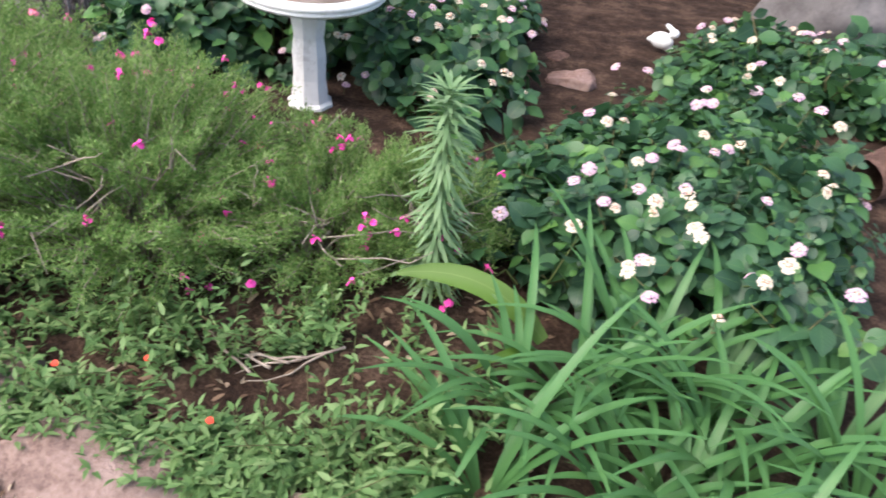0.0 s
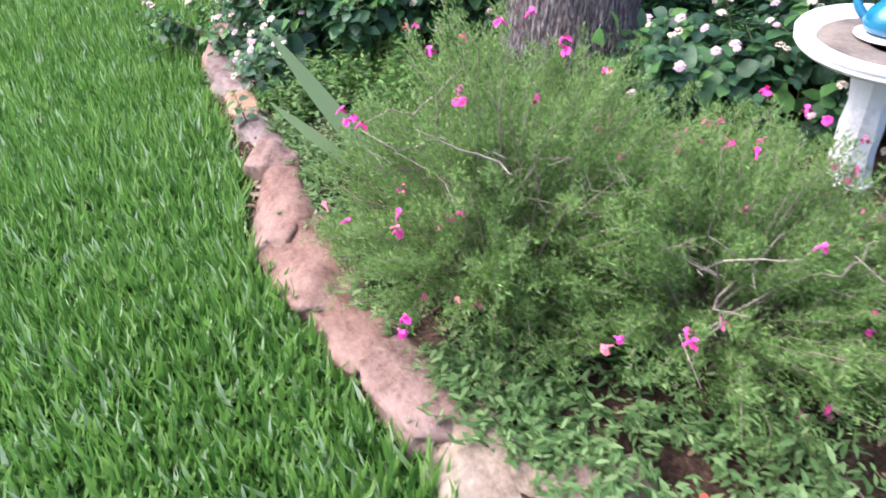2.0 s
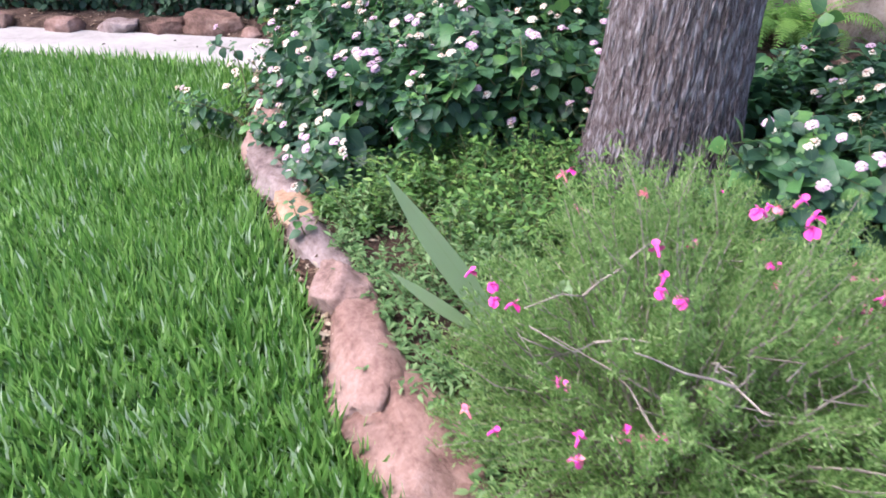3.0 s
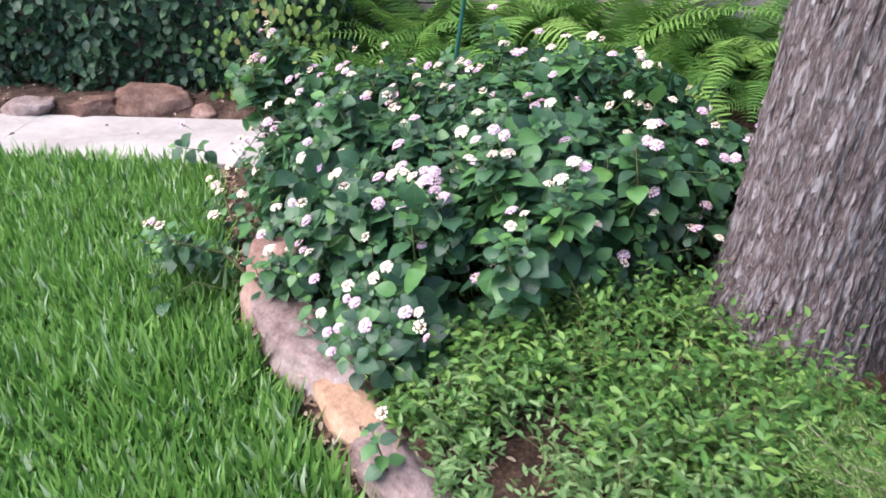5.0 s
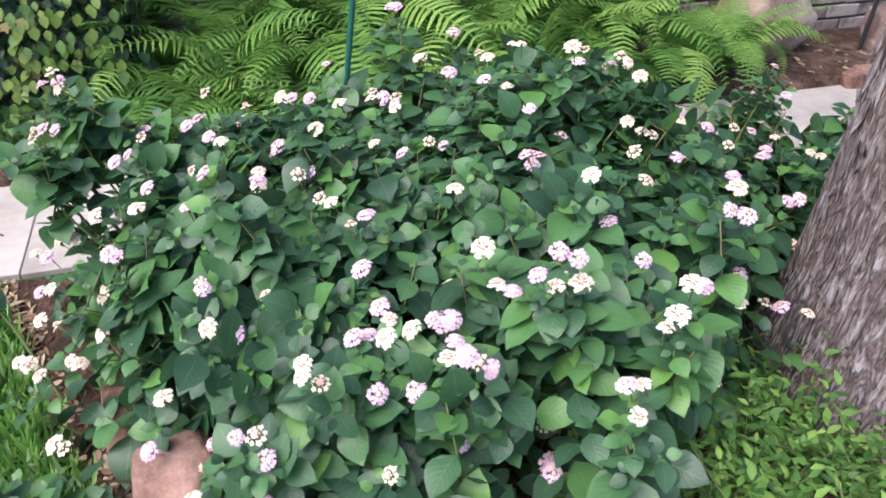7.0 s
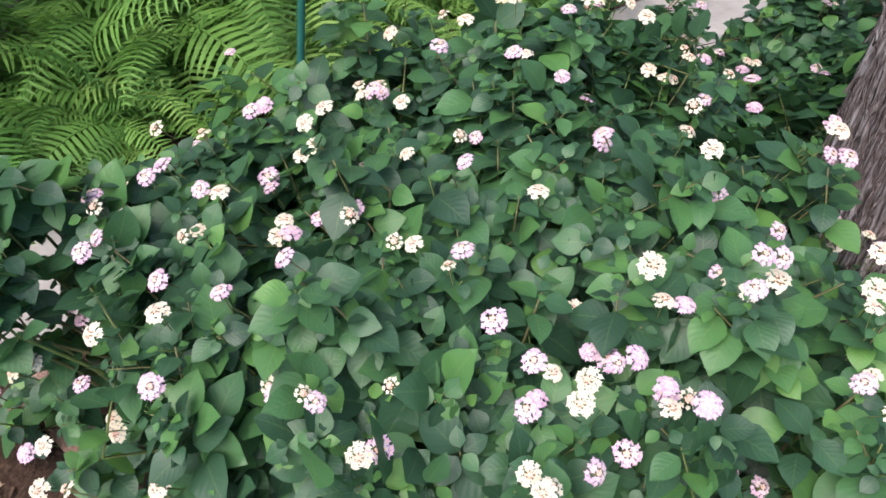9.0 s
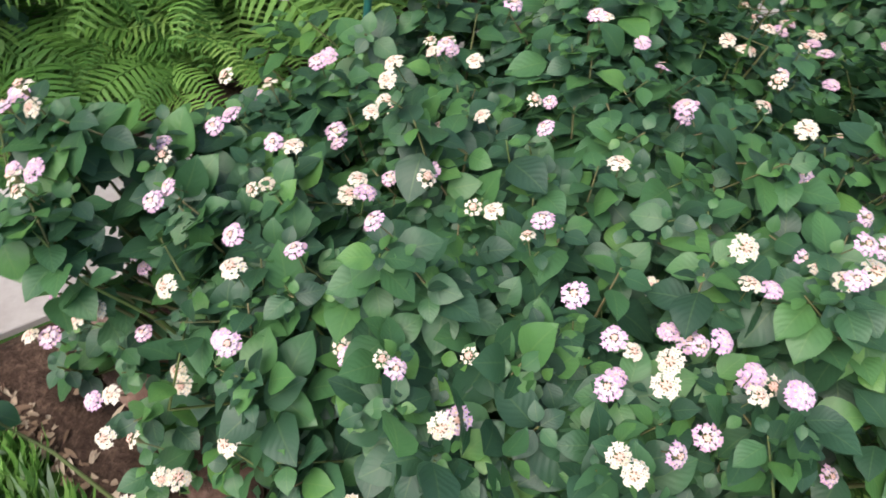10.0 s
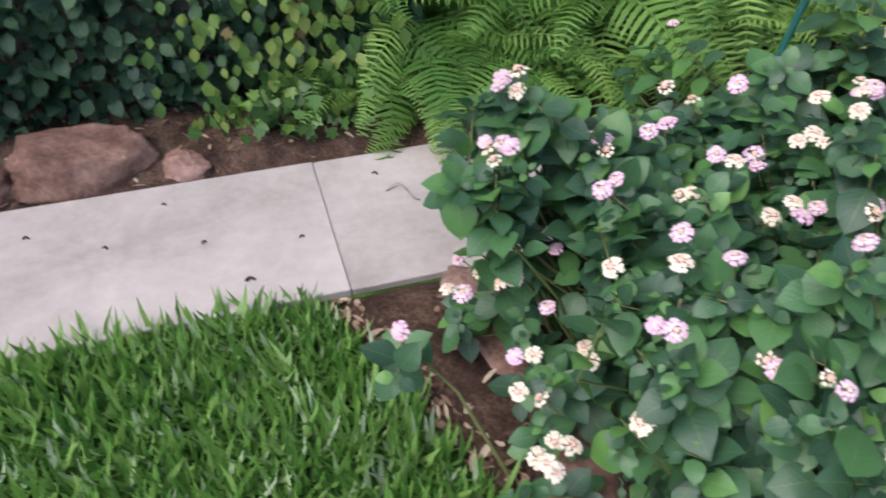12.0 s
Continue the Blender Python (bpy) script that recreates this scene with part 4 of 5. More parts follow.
lantana("lantana_bush", "lantana bush with small pale heads before the grey stone block", BACK_POLY,
        crown_of(BACK_HEADS, lambda x, y: 0.28 + 0.0 * x), 520, 24, lambda x, y: y < 5.9, BACK_HEADS, 40)


# ---- lawn ----
rng = np.random.RandomState(31)
pts = np.concatenate([np.stack([-5.2 + 7.6 * rng.rand(160000), 1.7 + 3.1 * rng.rand(160000)], -1), np.stack([-7.0 + 11.5 * rng.rand(70000), -1.8 + 5.4 * rng.rand(70000)], -1)])
gx, gy = pts.T
ok = (gy < edge_y(gx) - 0.015 - 0.05 * rng.rand(len(gx)) ** 2) & (across(gx, gy) < WALK_NEAR - 0.005)
near_path = np.exp(-np.maximum(0, np.abs(gx + 0.6) - 1.9) / 1.2) * np.exp(-np.maximum(0, 2.4 - gy) / 0.6)
ok &= rng.rand(len(gx)) < 0.28 + 0.72 * near_path
pts = pts[ok]
k = len(pts)
ang = rng.rand(k) * 6.28
lean = 0.3 + 2.7 * rng.rand(k)
along = np.stack([np.cos(ang) * lean, np.sin(ang) * lean, np.ones(k)], -1)
nrm = np.stack([-np.cos(ang), -np.sin(ang), 0.5 * np.ones(k)], -1) + 0.3 * rng.randn(k, 3)
patch = np.array([smooth_noise(x, y, 3.0, 2.0) for x, y in pts])
length = (0.052 + 0.076 * rng.rand(k) ** 1.5) * (1 + 0.4 * patch) * np.where(rng.rand(k) < 0.06, 1.3, 1.0)
size = np.stack([0.0084 + 0.0062 * rng.rand(k), length, length], -1)
BLADE = strip([0.42, 0.5, 0.38, 0.02], 0.6)
lawn = part("lawn_grass", mesh_from("lawn_grass", *strewn(BLADE, frames_of(np.c_[pts, np.full(k, -0.004)], along, -nrm, size)), [GRASS]))
tagged(lawn, "thick bright green lawn of broad-bladed turf grass", "grass", kind="stuff")

# ---- ferns along the house ----
def frond_mesh(seed, hanging=False):
    rng = np.random.RandomState(seed)
    pairs = 32
    arch = 0.55 + 0.35 * rng.rand()
    t = np.linspace(0, 1, 14)
    spine = np.stack([0.05 * np.sin(3 * t + seed), t * (1 - 0.12 * arch * t), arch * (0.55 * t - 0.85 * t ** 2.2)], -1)
    if hanging:
        # rises steeply, then bends over and hangs at its tip
        fine = np.linspace(0, 1, 66)
        turn = np.radians(82 - (125 + 40 * rng.rand()) * fine ** 1.15)
        path = np.stack([0.03 * np.sin(2 * fine + seed), np.cumsum(np.cos(turn)) / 66, np.cumsum(np.sin(turn)) / 66], -1)
        spine = np.stack([np.interp(t, fine, path[:, c]) for c in range(3)], -1)
    pieces = [tube(spine, 0.007 * (1 - 0.85 * t), 4)]
    pin = strip([0.12, 0.135, 0.09, 0.0], 0.4)
    pos, along, nrm, size = [], [], [], []
    for i in range(pairs):
        u = 0.12 + 0.87 * i / (pairs - 1)
        p = np.array([np.interp(u, t, spine[:, c]) for c in range(3)])
        q = np.array([np.interp(min(1, u + 0.03), t, spine[:, c]) for c in range(3)])
        d = (q - p) / (np.linalg.norm(q - p) + 1e-9)
        ln = 0.165 * math.sin(math.pi * (0.12 + 0.86 * u)) ** 0.75 * (1 - 0.35 * u) + 0.015
        for sgn in (-1, 1):
            sd = np.array([sgn, 0, 0]) * 0.95 + d * 0.34 + np.array([0, 0, 0.1]) + 0.06 * rng.randn(3)
            pos.append(p), along.append(sd), nrm.append(np.cross(np.array([1.0, 0, 0]), d) + 0.12 * rng.randn(3)), size.append((ln * 0.5 if ln > 0.06 else 0.035, ln, ln))
    ms = frames_of(np.array(pos), np.array(along), np.array(nrm), np.array(size) * (0.9, 1, 1))
    pieces.append(strewn(pin, ms))
    return mesh_from("frond", *merged(pieces), [FERN])


FRONDS = [frond_mesh(s) for s in range(6)]
HANGING = [frond_mesh(20 + s, True) for s in range(6)]
rng = np.random.RandomState(41)
for a, n, count, ln in ((1.38, 5.80, 10, 0.40), (1.68, 5.76, 12, 0.44), (1.12, 6.08, 10, 0.44), (1.26, 5.94, 10, 0.42), (1.42, 5.94, 16, 0.62), (1.55, 5.74, 16, 0.5), (1.76, 5.78, 18, 0.58), (1.9, 6.02, 20, 0.75), (2.12, 5.78, 20, 0.62), (2.35, 6.04, 20, 0.78), (2.58, 5.8, 20, 0.64), (2.82, 6.04, 20, 0.76),
                        (3.02, 5.8, 20, 0.62), (3.26, 6.02, 18, 0.7), (3.5, 5.8, 18, 0.58), (3.74, 6.0, 16, 0.6), (3.95, 5.86, 16, 0.52), (4.12, 5.98, 12, 0.45),
                        (1.3, 6.1, 14, 0.8), (1.7, 6.12, 14, 0.85), (2.05, 6.12, 14, 0.9), (2.4, 6.14, 14, 0.88), (2.75, 6.12, 14, 0.85), (3.1, 6.13, 14, 0.8), (3.45, 6.12, 14, 0.72)):
    p = plan(a, n)
    fern = thing("fern", p[0], p[1], 0.03, "light green feathery fern arching over the walkway border", "fern", "ferns along the house wall")
    for k in range((count if n > 6.08 else count // 2) + (6 if n < 6.05 else 9)):
        turn = k * 137.5 + 15 * rng.randn() if k < (count if n > 6.08 else count // 2) else 220 + 52 * rng.randn()
        s = ln * (0.75 + 0.45 * rng.rand()) * (1.1 if n > 6.08 else 1 if k < count // 2 else 1.08)
        at = pose(p[0] + 0.03 * rng.randn(), p[1] + 0.03 * rng.randn(), 0.02, 0, 0, turn)
        if k < (count if n > 6.08 else count // 2):
            at = at @ pose(0, 0, 0, (30 if n < 6.08 else 52) + 50 * rng.rand() * (1 if n < 6.08 else 0.6), 14 * rng.randn(), 0)
        else:
            at = at @ pose(0, 0, 0, 10 * rng.randn(), 14 * rng.randn(), 0)
        part("frond", (FRONDS if k < (count if n > 6.08 else count // 2) else HANGING)[rng.randint(6)], fern, at=at @ Matrix.Scale(s, 4))

# ---- dark ivy hedge ----
rng = np.random.RandomState(51)


def lobed():
    """A five-lobed ivy leaf, 1 long along y."""
    rim = [(0, 0), (0.22, 0.02), (0.48, 0.12), (0.30, 0.32), (0.46, 0.58), (0.2, 0.62), (0, 1.0), (-0.2, 0.62), (-0.46, 0.58), (-0.30, 0.32), (-0.48, 0.12), (-0.22, 0.02)]
    v = [(0, 0.35, -0.03)] + [(x, y, 0.06 * abs(x) - 0.12 * y * y) for x, y in rim]
    uv = [(0, 0.35)] + [(x * 2, y) for x, y in rim]
    f = [(0, 1 + (i + 1) % 12, 1 + i) for i in range(12)]
    return np.array(v, float), np.array(f)[:, ::-1], np.array(uv, float)


IVY = lobed()
POINTED = blade([0.06, 0.34, 0.28, 0.0], 0.3, 0.2)


def ivy_mass(name, label, a0, a1, n0, n1, h, count, mat, size, seed):
    rng = np.random.RandomState(seed)
    c = plan((a0 + a1) / 2, (n0 + n1) / 2)
    ob = thing(name, c[0], c[1], 0.02, label, "hedge")
    a, z = a0 + (a1 - a0) * rng.rand(count), h * rng.rand(count) ** 0.8
    front = n0 + 0.10 * np.array([smooth_noise(x * 3, y * 3, 1.0, 5.0) for x, y in zip(a, z)]) + 0.12 * np.clip(0.25 - z, 0, 1) * 2 + 0.10 * rng.rand(count)
    top = rng.rand(count) < 0.2
    n = np.where(top, n0 + (n1 - n0) * rng.rand(count), front)
    z = np.where(top, h + 0.06 * rng.randn(count), z) + 0.04
    xy = ALONG[None] * a[:, None] + ACROSS[None] * n[:, None]
    outw = np.array([-ACROSS[0], -ACROSS[1], 0.6])
    nrm = outw + 0.5 * rng.randn(count, 3)
    al = np.array([0, 0, -0.9]) + 0.6 * rng.randn(count, 3) + outw * 0.25
    ms = frames_of(np.c_[xy, z], al, nrm, size * (0.7 + 0.6 * rng.rand(count)))
    part("foliage", mesh_from("foliage", *strewn(POINTED, ms), [mat]), ob)["kind"] = "stuff"
    st = []
    for k in range(60):
        aa = a0 + (a1 - a0) * rng.rand()
        p0, p1 = plan(aa, n0 + 0.2), plan(aa + 0.2 * rng.randn(), n0 + 0.14)
        st.append(tube([(*p0, 0), (*(p0 + p1) / 2, h * 0.4), (*p1, h * (0.6 + 0.4 * rng.rand()))], [0.008, 0.006, 0.003], 4))
    part("stem_work", mesh_from("stem_work", *merged(st), [TWIG]), ob)["kind"] = "stuff"
    return ob


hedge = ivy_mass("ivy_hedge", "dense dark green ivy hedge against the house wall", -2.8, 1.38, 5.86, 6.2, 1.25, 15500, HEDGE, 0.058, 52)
lime = thing("ivy_trailer", *plan(0.95, 5.74), 0.03, "lime green new ivy shoots trailing at the foot of the hedge", "ivy")
m = []
rng = np.random.RandomState(53)
for k in range(280):
    a = 0.50 + 0.82 * rng.rand() ** 0.5
    n = 5.80 + 0.05 * rng.rand() - 0.18 * max(0, a - 0.6) * rng.rand()
    z = 0.08 + (0.12 + 0.42 * a) * rng.rand() ** 1.3
    m.append(part("leaf", mesh_from("leaf", *POINTED, [IVY_LIME_ONE]) if k == 0 else m[0].data, lime,
                  at=Matrix(frames_of(np.array([[*plan(a, n), z]]), np.array([[0.2 * rng.randn() + 0.3, -0.35, -0.8 + 0.3 * rng.randn()]]), np.array([[0.5, -0.7, 0.7]]) + 0.3 * rng.randn(1, 3), np.array([0.034 + 0.028 * rng.rand()]))[0].tolist())))
wither = thing("ivy_trailer", *plan(1.05, 5.78), 0.25, "withered tan ivy leaves among green ones", "ivy")
c = np.array([[*plan(1.0 + 0.16 * rng.randn(), 5.80 + 0.03 * rng.randn()), 0.42 + 0.12 * rng.randn()] for _ in range(24)])
wither_leaf = mesh_from("leaf", *IVY, [IVY_TAN_ONE])
for at in frames_of(c, rng.randn(24, 3) + (0, -0.3, -0.7), rng.randn(24, 3) * 0.5 + (0.5, -0.7, 0.4), 0.024 + 0.016 * rng.rand(24)):
    part("leaf", wither_leaf, wither, at=Matrix(at.tolist()))
foot = thing("ivy_trailer", *plan(1.1, 5.72), 0.03, "green ivy creeping onto the soil beside the walkway", "ivy")
c = np.array([[*plan(1.0 + 0.14 * rng.randn(), 5.74 + 0.05 * rng.randn()), 0.07 + 0.16 * rng.rand()] for _ in range(150)])
foot_leaf = mesh_from("leaf", *IVY, [HEDGE_MID_ONE])
for at in frames_of(c, rng.randn(150, 3) + (0.3, -0.4, -0.6), rng.randn(150, 3) * 0.5 + (0.4, -0.6, 0.8), 0.035 + 0.02 * rng.rand(150)):
    part("leaf", foot_leaf, foot, at=Matrix(at.tolist()))
ivy_mass("shrub", "bright green leafy shrub at the far end of the walkway", -3.9, -2.9, 5.75, 6.2, 0.9, 1800, COVER, 0.06, 57)

# ---- low ground cover in front of the tree ----
OVAL = blade([0.05, 0.21, 0.13, 0.0], 0.35, 0.25)
SLIM = blade([0.05, 0.165, 0.11, 0.0], 0.35, 0.25)


def sprigs(name, label, category, poly, count, height, leaf, per, mat, seed, shape, gaps):
    """Low leafy sprigs over a patch of ground."""
    rng = np.random.RandomState(seed)
    q = poly_points(rng, poly, count)
    q = q[[smooth_noise(x, y, 4.5, 3.3) > gaps for x, y in q]]
    count = len(q)
    cx, cy = q.mean(0)
    ob = thing(name, cx, cy, 0.03, label, category)
    d = np.clip(edge_distance(poly, q[:, 0], q[:, 1]) / 0.15, 0.35, 1)
    h = height * d * (0.5 + 0.7 * rng.rand(count))
    leanx, leany = 0.5 * rng.randn(count), 0.5 * rng.randn(count)
    pos, along, nrm, size, stems = [], [], [], [], []
    for k in range(per):
        u = (k + 1) / per
        ang = rng.rand(count) * 6.28
        p = np.stack([q[:, 0] + leanx * h * u, q[:, 1] + leany * h * u, 0.03 + h * u], -1)
        pos.append(p)
        along.append(np.stack([np.cos(ang), np.sin(ang), 0.45 * u + 0.3 * rng.randn(count)], -1))
        nrm.append(np.stack([-0.3 * np.cos(ang), -0.3 * np.sin(ang), np.ones(count)], -1) + 0.3 * rng.randn(count, 3))
        size.append(leaf * (0.65 + 0.7 * rng.rand(count)))
    part("foliage", mesh_from("foliage", *strewn(shape, frames_of(*map(np.concatenate, (pos, along, nrm, size)))), [mat]), ob)["kind"] = "stuff"
    for i in range(0, count, 2):
        a = np.array([q[i, 0], q[i, 1], 0.02])
        b = np.array([q[i, 0] + leanx[i] * h[i], q[i, 1] + leany[i] * h[i], 0.03 + h[i]])
        stems.append(tube([a, (a + b) / 2 + (0, 0, 0.01), b], [0.0016, 0.0014, 0.001], 3))
    part("stem_work", mesh_from("stem_work", *merged(stems), [STEM_GREEN]), ob)["kind"] = "stuff"
    return ob


COVER_POLY = [(-0.92, 3.92), (-0.75, 3.80), (-0.45, 3.84), (-0.1, 3.92), (0.2, 4.0), (0.35, 4.2), (0.2, 4.66), (-0.1, 4.62), (-0.35, 4.72), (-0.46, 4.86), (-0.66, 4.62), (-0.78, 4.3)]
sprigs("ground_cover", "bright green small-leaved ground cover before the tree", "ground cover", COVER_POLY, 2300, 0.21, 0.030, 10, COVER, 61, OVAL, -0.08)
FRONT_POLY = [(-0.74, 3.76), (-0.5, 3.72), (-0.2, 3.62), (0.15, 3.50), (0.5, 3.42), (0.9, 3.38), (1.3, 3.40), (1.3, 3.6), (0.6, 3.78), (0.25, 4.34), (-0.1, 4.38), (-0.4, 4.24), (-0.76, 4.06)]
sprigs("ground_cover", "grey green small-leaved plants along the edging stones", "ground cover", FRONT_POLY, 1600, 0.18, 0.030, 9, WEED, 62, SLIM, -0.35)
WEED_POLY = [(1.1, 3.46), (1.35, 3.44), (1.7, 3.48), (2.1, 3.56), (2.6, 3.66), (2.5, 4.0), (2.15, 4.22), (1.7, 4.0), (1.4, 3.75)]
sprigs("weeds", "pale green leafy weeds over dark soil", "weeds", WEED_POLY, 800, 0.20, 0.031, 11, WEED, 63, SLIM, 0.02)

STRIP_POLY = [(0.9, 3.36), (1.35, 3.36), (1.75, 3.42), (2.2, 3.52), (2.6, 3.66), (2.55, 3.82), (2.1, 3.70), (1.7, 3.60), (1.3, 3.53), (0.95, 3.52)]
sprigs("weeds", "pale green bushy weeds spilling over the edging stones", "weeds", STRIP_POLY, 620, 0.20, 0.030, 12, WEED, 65, SLIM, -0.45)
MIX_POLY = [(1.15, 3.55), (1.5, 3.6), (2.0, 3.75), (2.15, 4.15), (1.9, 4.3), (1.5, 4.05), (1.15, 3.8), (0.8, 3.62), (0.85, 3.5)]
sprigs("weeds", "fresh green weeds at the foot of the sage shrubs", "weeds", MIX_POLY, 260, 0.15, 0.028, 11, WEED, 64, SLIM, 0.08)

# ---- pink sage shrubs ----
SPOT = (np.array([(0, 0, 0), (-0.11, 0.5, -0.04), (0.11, 0.5, -0.04), (0, 1, -0.16)], float), np.array([(0, 2, 1), (1, 2, 3)]), np.zeros((4, 2)))


def sage_flower(mat, seed):
    rng = np.random.RandomState(seed)
    v, f, s = [], [], []
    tv, tf, _ = tube([(0, 0, 0), (0.004, 0, 0.006), (0.010, 0, 0.009)], [0.0018, 0.0022, 0.003], 6)
    v += list(map(tuple, tv))
    f += [tuple(t) for t in tf]
    for sgn, tilt, w in ((1, -0.5, 1.0), (-1, -0.5, 1.0), (0, 0.9, 0.7)):
        lv, lf, _ = blade([0.10, 0.34, 0.46, 0.40, 0.12], 0.5, 0.3)
        m = pose(0.010, 0, 0.009, 0, 0, -90 + 28 * sgn) @ pose(0, 0, 0, math.degrees(tilt), 0, 0) @ Matrix.Scale(0.016 * w, 4)
        base = len(v)
        v += [tuple(m @ Vector(p)) for p in lv]
        f += [tuple(int(i) + base for i in t) for t in lf]
    return mesh_from("flower", v, f, None, [mat])


SAGE_FLOWERS = [sage_flower(PETAL_HOT, 1), sage_flower(PETAL_HOT, 2), sage_flower(PETAL_ROSE, 3)]


def sage(label, x, y, radius, height, twigs, leaves, flowers, seed, spots=()):
    """A wiry shrub: forking twigs with very small leaves, and magenta two-lipped flowers."""
    rng = np.random.RandomState(seed)
    ob = thing("pink_sage", x, y, 0.03, label, "flowering shrub", "pink sage shrubs")
    ends, pos, along = [], [], []
    for k in range(twigs):
        ang = rng.rand() * 6.28
        r = radius * math.sqrt(rng.rand())
        h = height * (1 - 0.45 * (r / radius) ** 2) * (0.42 + 0.68 * rng.rand() + 0.4 * smooth_noise(x + r * math.cos(ang), y + r * math.sin(ang), 6.0, 1.3))
        h = min(h, 1.06 * height)
        foot = np.array([x + 0.22 * r * math.cos(ang), y + 0.22 * r * math.sin(ang), 0.02])
        tip = np.array([x + r * math.cos(ang), y + r * math.sin(ang), h])
        t = np.linspace(0, 1, 7)[:, None]
        line = foot + (tip - foot) * t + np.array([0, 0, 0.12 * height]) * np.sin(math.pi * t) + 0.014 * rng.randn(7, 3) * t
        part("twig", mesh_from("twig", *tube(line, np.linspace(0.0035 if k % 5 else 0.006, 0.0008, 7), 4), [TWIG]), ob)
        ends.append(line[-1])
        for j in range(leaves):
            u = 0.36 + 0.64 * rng.rand() ** 0.75
            p = np.array([np.interp(u, t[:, 0], line[:, c]) for c in range(3)])
            pos.append(p + 0.011 * rng.randn(3))
            along.append((tip - foot) / np.linalg.norm(tip - foot) * 0.7 + np.array([0, 0, 0.25]) + 0.5 * rng.randn(3))
    for k in range(9):
        ang = -math.pi / 2 + 1.6 * (rng.rand() - 0.5) + (0.9 if k % 3 == 0 else 0)
        r = radius * (0.45 + 0.45 * rng.rand())
        foot = np.array([x + 0.1 * r * math.cos(ang), y + 0.1 * r * math.sin(ang), 0.04])
        tip = np.array([x + r * math.cos(ang), y + r * math.sin(ang), height * (0.5 + 0.35 * rng.rand())])
        t = np.linspace(0, 1, 8)[:, None]
        line = foot + (tip - foot) * t + np.array([0, 0, 0.2 * height]) * np.sin(math.pi * t) + 0.02 * rng.randn(8, 3) * t
        bough = part("branch", mesh_from("branch", *tube(line, np.linspace(0.0036, 0.0012, 8), 6), [TWIG]), ob, "bare grey branch")
        for j in (3, 5):
            side = line[j] + (np.array([0.09 * rng.randn(), 0.09 * rng.randn(), 0.05 + 0.05 * rng.rand()])) * np.linspace(0, 1, 5)[:, None] + 0.006 * rng.randn(5, 3) * np.linspace(0, 1, 5)[:, None]
            part("twig", mesh_from("twig", *tube(side, np.linspace(0.003, 0.001, 5), 5), [TWIG]), bough)
    pos, along = np.array(pos), np.array(along)
    part("foliage", mesh_from("foliage", *strewn(SPOT, frames_of(pos, along, rng.randn(len(pos), 3) * 0.6 + (0, 0, 0.8), 0.009 + 0.013 * rng.rand(len(pos)))), [SAGE]), ob)["kind"] = "stuff"
    where = list(spots) + [tuple(ends[rng.randint(len(ends))] + 0.012 * rng.randn(3)) for _ in range(flowers)]
    for p in where:
        for j in range(1 + (rng.rand() < 0.45)):
            m = Matrix.Translation(Vector(p) + Vector((0.012 * rng.randn(), 0.012 * rng.randn(), 0.01 * rng.randn()))) @ pose(0, 0, 0, 20 * rng.randn(), 15 * rng.randn(), 360 * rng.rand()) @ Matrix.Scale(0.95 + 0.4 * rng.rand(), 4)
            part("flower", SAGE_FLOWERS[rng.choice(3, p=[0.45, 0.4, 0.15])], ob, at=m)
    return ob


sage("wiry pink-flowered sage shrub leaning over the edging stones", 0.78, 3.76, 0.50, 0.74, 330, 290, 18, 71,
     [(0.83, 3.36, 0.42), (0.86, 3.49, 0.40), (0.46, 3.50, 0.51), (1.05, 3.23, 0.37), (0.82, 3.37, 0.40), (0.90, 3.475, 0.43), (0.61, 3.445, 0.54), (0.49, 3.49, 0.52), (0.89, 3.46, 0.80), (0.96, 3.58, 0.84), (0.95, 3.73, 0.74), (0.66, 3.32, 0.38), (0.85, 3.52, 0.36)])
sage("wiry pink-flowered sage shrub before the white birdbath", 1.24, 4.0, 0.52, 0.55, 310, 270, 22, 72,
     [(1.39, 3.77, 0.28), (1.62, 3.86, 0.19), (1.74, 3.93, 0.17), (1.91, 4.05, 0.18), (1.32, 4.12, 0.60)])
sage("small pink-flowered sage shrub near the tree", 0.44, 4.26, 0.40, 0.46, 170, 280, 10, 73)
sage("pink-flowered sage shrub growing at the foot of the birdbath", 1.68, 4.30, 0.40, 0.35, 170, 280, 20, 74)
sage("low pink-flowered sage shrub beside the tall weed", 1.92, 4.44, 0.27, 0.33, 110, 260, 8, 76)
sage("thin pink-flowered sage sprigs before the birdbath pedestal", 1.38, 4.44, 0.24, 0.34, 60, 220, 10, 77)
sage("feathery pink-flowered sage shrub between tree and birdbath", 0.92, 4.40, 0.36, 0.40, 130, 300, 22, 75)

# ---- tall feathery weed, strap leaves, lime blade ----
rng = np.random.RandomState(81)
weed = thing("horseweed", 2.045, 4.27, 0.03, "tall upright weed with narrow feathery leaves and pale tip", "weed")
part("stem", mesh_from("stem", *tube([(2.045, 4.27, 0.0), (2.04, 4.275, 0.3), (2.04, 4.28, 0.64)], [0.006, 0.005, 0.003], 6), [HORSEWEED]), weed)
NEEDLE = strip([0.25, 0.5, 0.35, 0.0], 0.35)
needle_mesh = mesh_from("leaf", *NEEDLE, [leafy("horseweed_leaf_single", [(0.0, (0.14, 0.26, 0.11)), (1.0, (0.25, 0.38, 0.20))], 0.55, 0.3, 0, 0.3, single=True)])
